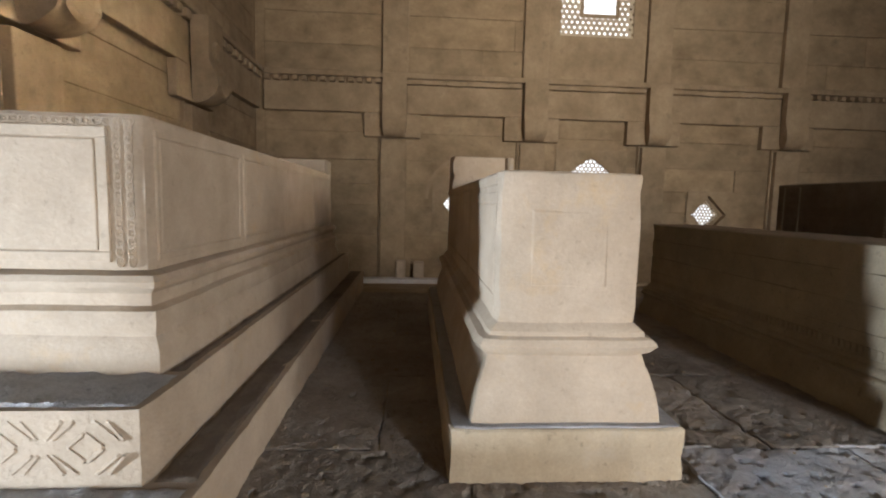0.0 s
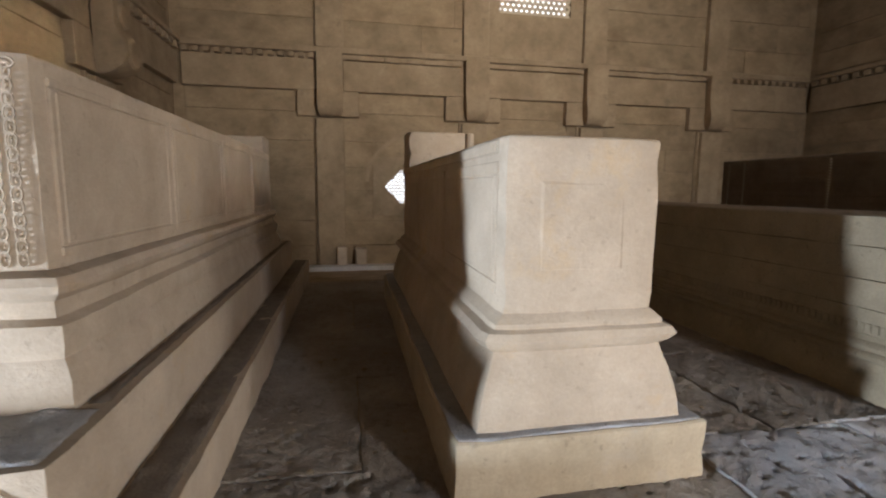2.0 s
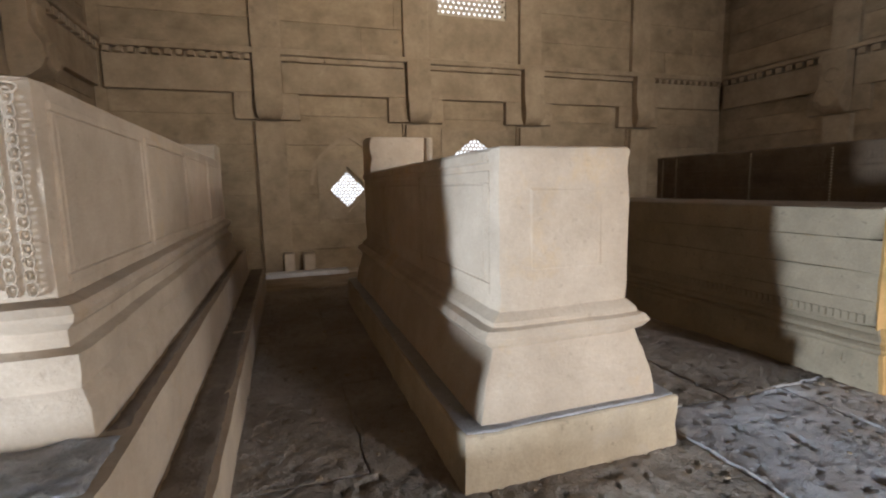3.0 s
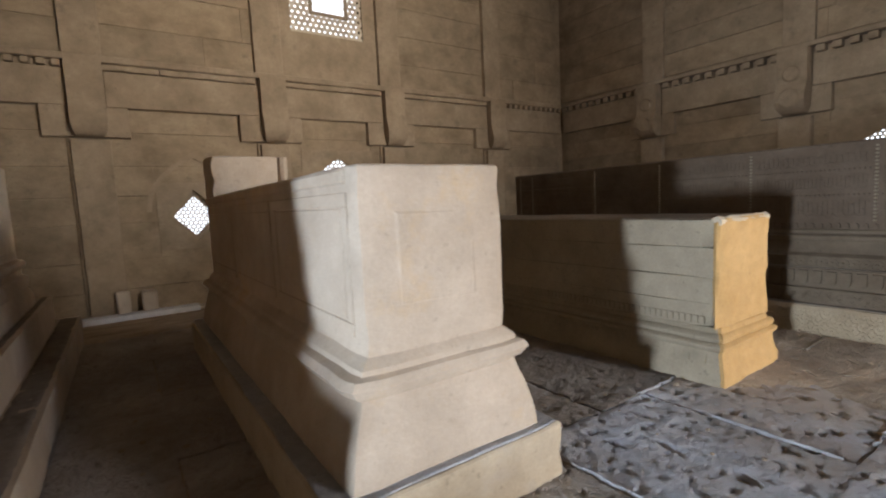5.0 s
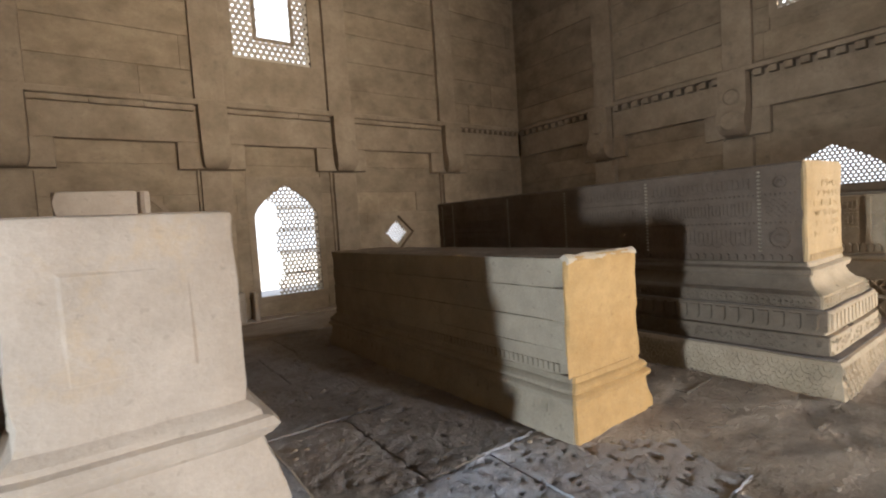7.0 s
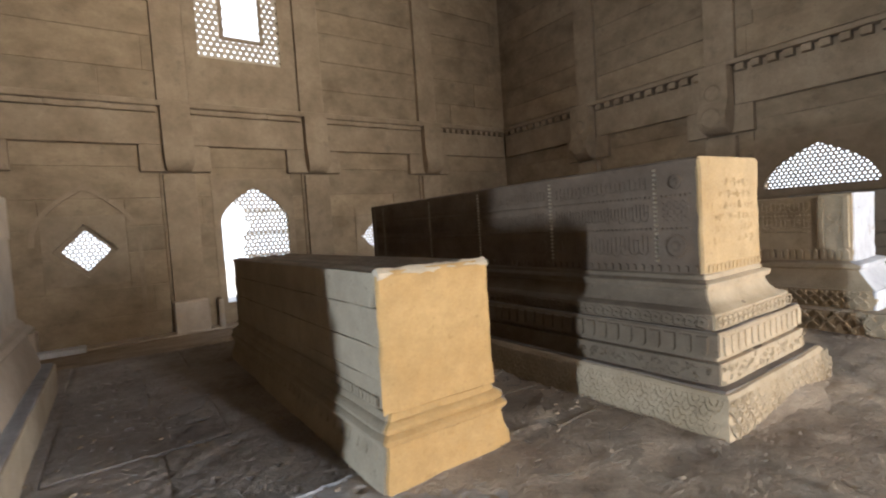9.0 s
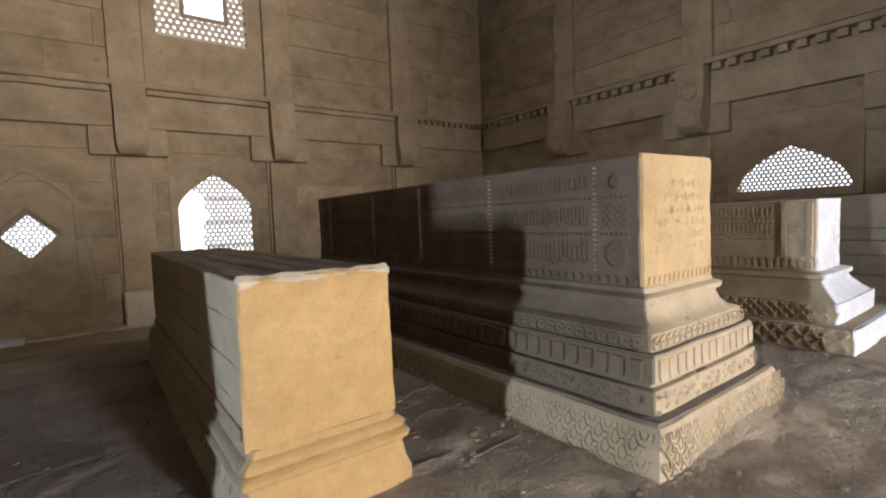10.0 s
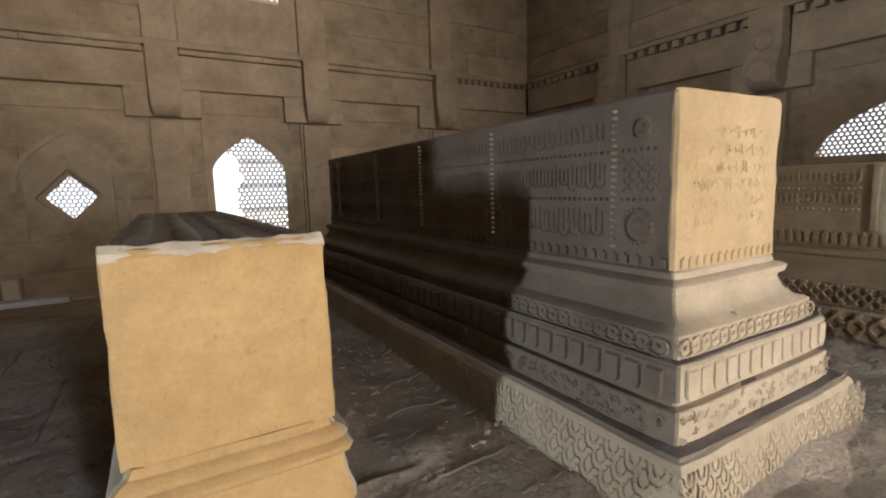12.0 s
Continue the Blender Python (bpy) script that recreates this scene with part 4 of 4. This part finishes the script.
# ---- dust banked against the tombs ----
def drift(label, x0, x1, y, reach, high, seed):
    """A low bank of dust along a south face at y, running out towards -y."""
    bm = bmesh.new()
    n, k, rows = 30, 12, []
    for i in range(n + 1):
        u = i / n
        swell = math.sin(math.pi * min(1, max(0, u))) ** 0.6 * (0.7 + 0.5 * noise.noise((u * 3, seed, 0)))
        rows.append([bm.verts.new((x0 + (x1 - x0) * u, y + 0.04 - (reach * (0.5 + 0.5 * swell) + 0.04) * j / k,
                                   -0.02 + (high * swell + 0.02) * (1 - j / k) ** 1.6 + 0.006 * noise.noise((u * 14, j * 0.9, seed)) * (1 - j / k))) for j in range(k + 1)])
    for r0, r1 in zip(rows, rows[1:]):
        for j in range(k):
            bm.faces.new((r0[j], r0[j + 1], r1[j + 1], r1[j]))
    ob = new("dust_bank", finish(bm, "dust_bank", DUST, 60))
    tagged(ob, label, "dust", kind="stuff")


drift("pale sandy dust banked along the foot of the carved tomb", 5.35, 7.05, 1.44, 0.36, 0.13, 2.0)
drift("brown dust heaped at the foot of the yellow tomb", 3.3, 4.75, 2.40, 0.42, 0.045, 5.0)

# ---- loose things on the floor ----
rnd = random.Random(5)
bm = bmesh.new()
for _ in range(420):
    x, y = rnd.uniform(-0.6, 8.5), rnd.uniform(0.6, 5.5)
    r = rnd.choice((0.006, 0.008, 0.01, 0.014, 0.02))
    g = bmesh.ops.create_icosphere(bm, subdivisions=1, radius=r)
    for v in g["verts"]:
        v.co = Vector((x + v.co.x * rnd.uniform(0.8, 1.4), y + v.co.y, max(0.0, dust_level(x, y)) + r * 0.3 + v.co.z * 0.6))
for _ in range(420):
    x, y = rnd.gauss(4.85, 0.3), rnd.uniform(2.2, 6.5)
    r = rnd.choice((0.006, 0.009, 0.012, 0.018))
    g = bmesh.ops.create_icosphere(bm, subdivisions=1, radius=r)
    for v in g["verts"]:
        v.co = Vector((x, y, dust_level(x, y) + r * 0.2)) + Vector((v.co.x * 1.7, v.co.y * 1.2, v.co.z * 0.5)) + noise.noise_vector(v.co * 60 + Vector((x, y, 0)) * 9) * r * 0.5
grit = new("grit", finish(bm, "grit", DUST))
tagged(grit, "scattered small stones and grit on the floor", "grit", kind="stuff")
bm = bmesh.new()
for _ in range(60):
    x, y, a, ln = rnd.gauss(4.6, 0.5), rnd.gauss(2.6, 0.8), rnd.uniform(0, math.pi), rnd.uniform(0.03, 0.15)
    p = Vector((x, y, dust_level(x, y) + 0.008))
    for k in range(3):
        a += rnd.uniform(-0.35, 0.35)
        q = p + Vector((math.cos(a), math.sin(a), rnd.uniform(-0.02, 0.05))) * ln / 3
        n = Vector((-math.sin(a), math.cos(a), 0)) * 0.003
        vs = [bm.verts.new(c) for c in (p - n, p + n, q + n, q - n, p + Vector((0, 0, 0.005)), q + Vector((0, 0, 0.005)))]
        for f in ((0, 1, 2, 3), (0, 4, 5, 3), (1, 2, 5, 4)):
            bm.faces.new([vs[i] for i in f])
        p = q
for x, y, a in ((4.75, 3.4, 0.5), (4.9, 3.9, 0.9), (4.6, 3.0, 0.3), (5.0, 3.15, 0.7), (4.7, 4.5, 1.9), (4.55, 2.3, 0.1)):
    p = Vector((x, y, dust_level(x, y) + 0.01))
    for k in range(8):
        a += rnd.uniform(-0.25, 0.25)
        q = p + Vector((math.cos(a) * 0.055, math.sin(a) * 0.055, 0))
        q.z = dust_level(q.x, q.y) + 0.01
        n = Vector((-math.sin(a), math.cos(a), 0)) * 0.0035
        vs = [bm.verts.new(c) for c in (p - n, p + n, q + n, q - n, p + Vector((0, 0, 0.009)), q + Vector((0, 0, 0.009)))]
        for f in ((0, 1, 2, 3), (0, 4, 5, 3), (1, 2, 5, 4)):
            bm.faces.new([vs[i] for i in f])
        p = q
straw = new("straw", finish(bm, "straw", STRAW))
tagged(straw, "dry pale straw and twigs strewn over the floor", "straw", kind="stuff")

# ---- floor slabs ----
def slab_corner(i, j):
    r = random.Random(i * 97 + j * 13)
    x, y = 2.2 + 1.22 * i + (0.55 if j % 2 else 0.0), 2.68 + 1.24 * j
    return x + r.uniform(-0.07, 0.07), y + r.uniform(-0.05, 0.05)


for j in range(-8, 4):
    for i in range(-6, 1):
        x0, y0 = slab_corner(i, j)
        x1, y1 = slab_corner(i + 1, j)
        y2 = slab_corner(i, j + 1)[1]
        rr = random.Random(i * 31 + j)
        rise = rr.uniform(-0.007, 0.001)
        tx, ty = rr.uniform(-0.005, 0.005), rr.uniform(-0.005, 0.005)
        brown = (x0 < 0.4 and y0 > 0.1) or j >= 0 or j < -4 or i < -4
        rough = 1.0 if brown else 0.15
        bm = bmesh.new()
        n, vs = 60 if j > -4 and i > -4 else 12, []
        for b in range(n + 1):
            for a in range(n + 1):
                u, w = a / n, b / n
                x, y = x0 + 0.005 + (x1 - x0 - 0.010) * u, y0 + 0.005 + (y2 - y0 - 0.010) * w
                edge = min(u, 1 - u, w, 1 - w) < 0.01
                x += 0.012 * noise.noise((x * 5, y * 5, 1)) * edge
                y += 0.012 * noise.noise((x * 5, y * 5, 7)) * edge
                z = rise + rough * (0.004 * noise.noise((x * 9, y * 8, 14)) + 0.006 * noise.noise((x * 17, y * 14, 15))) + tx * (u - 0.5) + ty * (w - 0.5) + 0.009 * noise.noise((x * 2.5, y * 2.5, 0)) + 0.006 * noise.noise((x * 7, y * 7, 4)) + 0.003 * noise.noise((x * 19, y * 13, 2)) - 0.004 * edge - 0.11 * max(0.0, noise.noise((x * 10, y * 10, 21)) - 0.40) - 0.10 * max(0.0, noise.noise((x * 22, y * 18, 33)) - 0.34)
                vs.append(bm.verts.new((x, y, z)))
        for b in range(n):
            for a in range(n):
                k = b * (n + 1) + a
                bm.faces.new((vs[k], vs[k + 1], vs[k + n + 2], vs[k + n + 1]))
        rim = [vs[a] for a in range(n + 1)] + [vs[b * (n + 1) + n] for b in range(1, n + 1)] + [vs[n * (n + 1) + a] for a in range(n - 1, -1, -1)] + [vs[b * (n + 1)] for b in range(n - 1, 0, -1)]
        low = [bm.verts.new((v.co.x, v.co.y, -0.07)) for v in rim]
        for k in range(len(rim)):
            bm.faces.new((rim[k], low[k], low[(k + 1) % len(rim)], rim[(k + 1) % len(rim)]))
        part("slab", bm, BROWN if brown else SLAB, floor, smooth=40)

# pale mortar left in some of the joints
for k, (i, j, along, f0, f1) in enumerate(((0, -1, 0, 0.2, 0.7), (0, -1, 1, 0.05, 0.6), (0, -2, 1, 0.4, 1.0), (-1, 0, 0, 0.2, 0.7), (-1, -1, 1, 0.3, 0.9), (0, 0, 0, 0.35, 0.8))):
    p = Vector((*slab_corner(i, j), 0))
    q = Vector((*(slab_corner(i + 1, j) if not along else (p.x, slab_corner(i, j + 1)[1])), 0))
    side = Vector((-(q - p).y, (q - p).x, 0)).normalized()
    bm = bmesh.new()
    prev, n = None, 26
    for m in range(n + 1):
        c = p.lerp(q, f0 + (f1 - f0) * m / n) + side * 0.02 * noise.noise((m * 0.35, k * 3.1, 0))
        w = (0.0045 + 0.007 * noise.noise((m * 0.8, k, 4))) * min(1, m / 3, (n - m) / 3)
        c.z = -0.002 + 0.005 * noise.noise((m * 0.6, k, 9))
        row = [bm.verts.new(c + side * w * o + Vector((0, 0, u))) for o, u in ((-1.3, -0.03), (-0.7, 0.002), (0, 0.007), (0.7, 0.002), (1.3, -0.03))]
        if prev:
            for a in range(4):
                bm.faces.new((prev[a], prev[a + 1], row[a + 1], row[a]))
        prev = row
    part("joint_mortar", bm, DIRT, floor, "pale crumbling mortar", smooth=60)

# carving belongs to the course that it is cut in
CUT_IN = {"carved_panel": "body", "bead_strip": "body", "bead_band": "body", "medallion": "body", "carved_border": "body", "star_panel": "body", "colonnette": "body", "inscription": "end_slab",
          "ring_band": "base_moulding", "leaf_band": "lower_step", "scale_band": "base_step", "lattice_band": "base_step", "star_band": "lower_step", "carved_fret": "plinth"}
for t in (t1, t2, t3, t4, t5):
    courses = {}
    for o in t.children:
        courses.setdefault(o.name.split(".")[0], o)
    for o in list(t.children):
        stem = o.name.split(".")[0]
        want = "lower_step" if stem == "niche" and t is t4 else "body" if stem in ("niche", "dentil") and t in (t4, t5) else CUT_IN.get(stem)
        if want in courses:
            o.location = o.location - courses[want].location
            o.parent = courses[want]
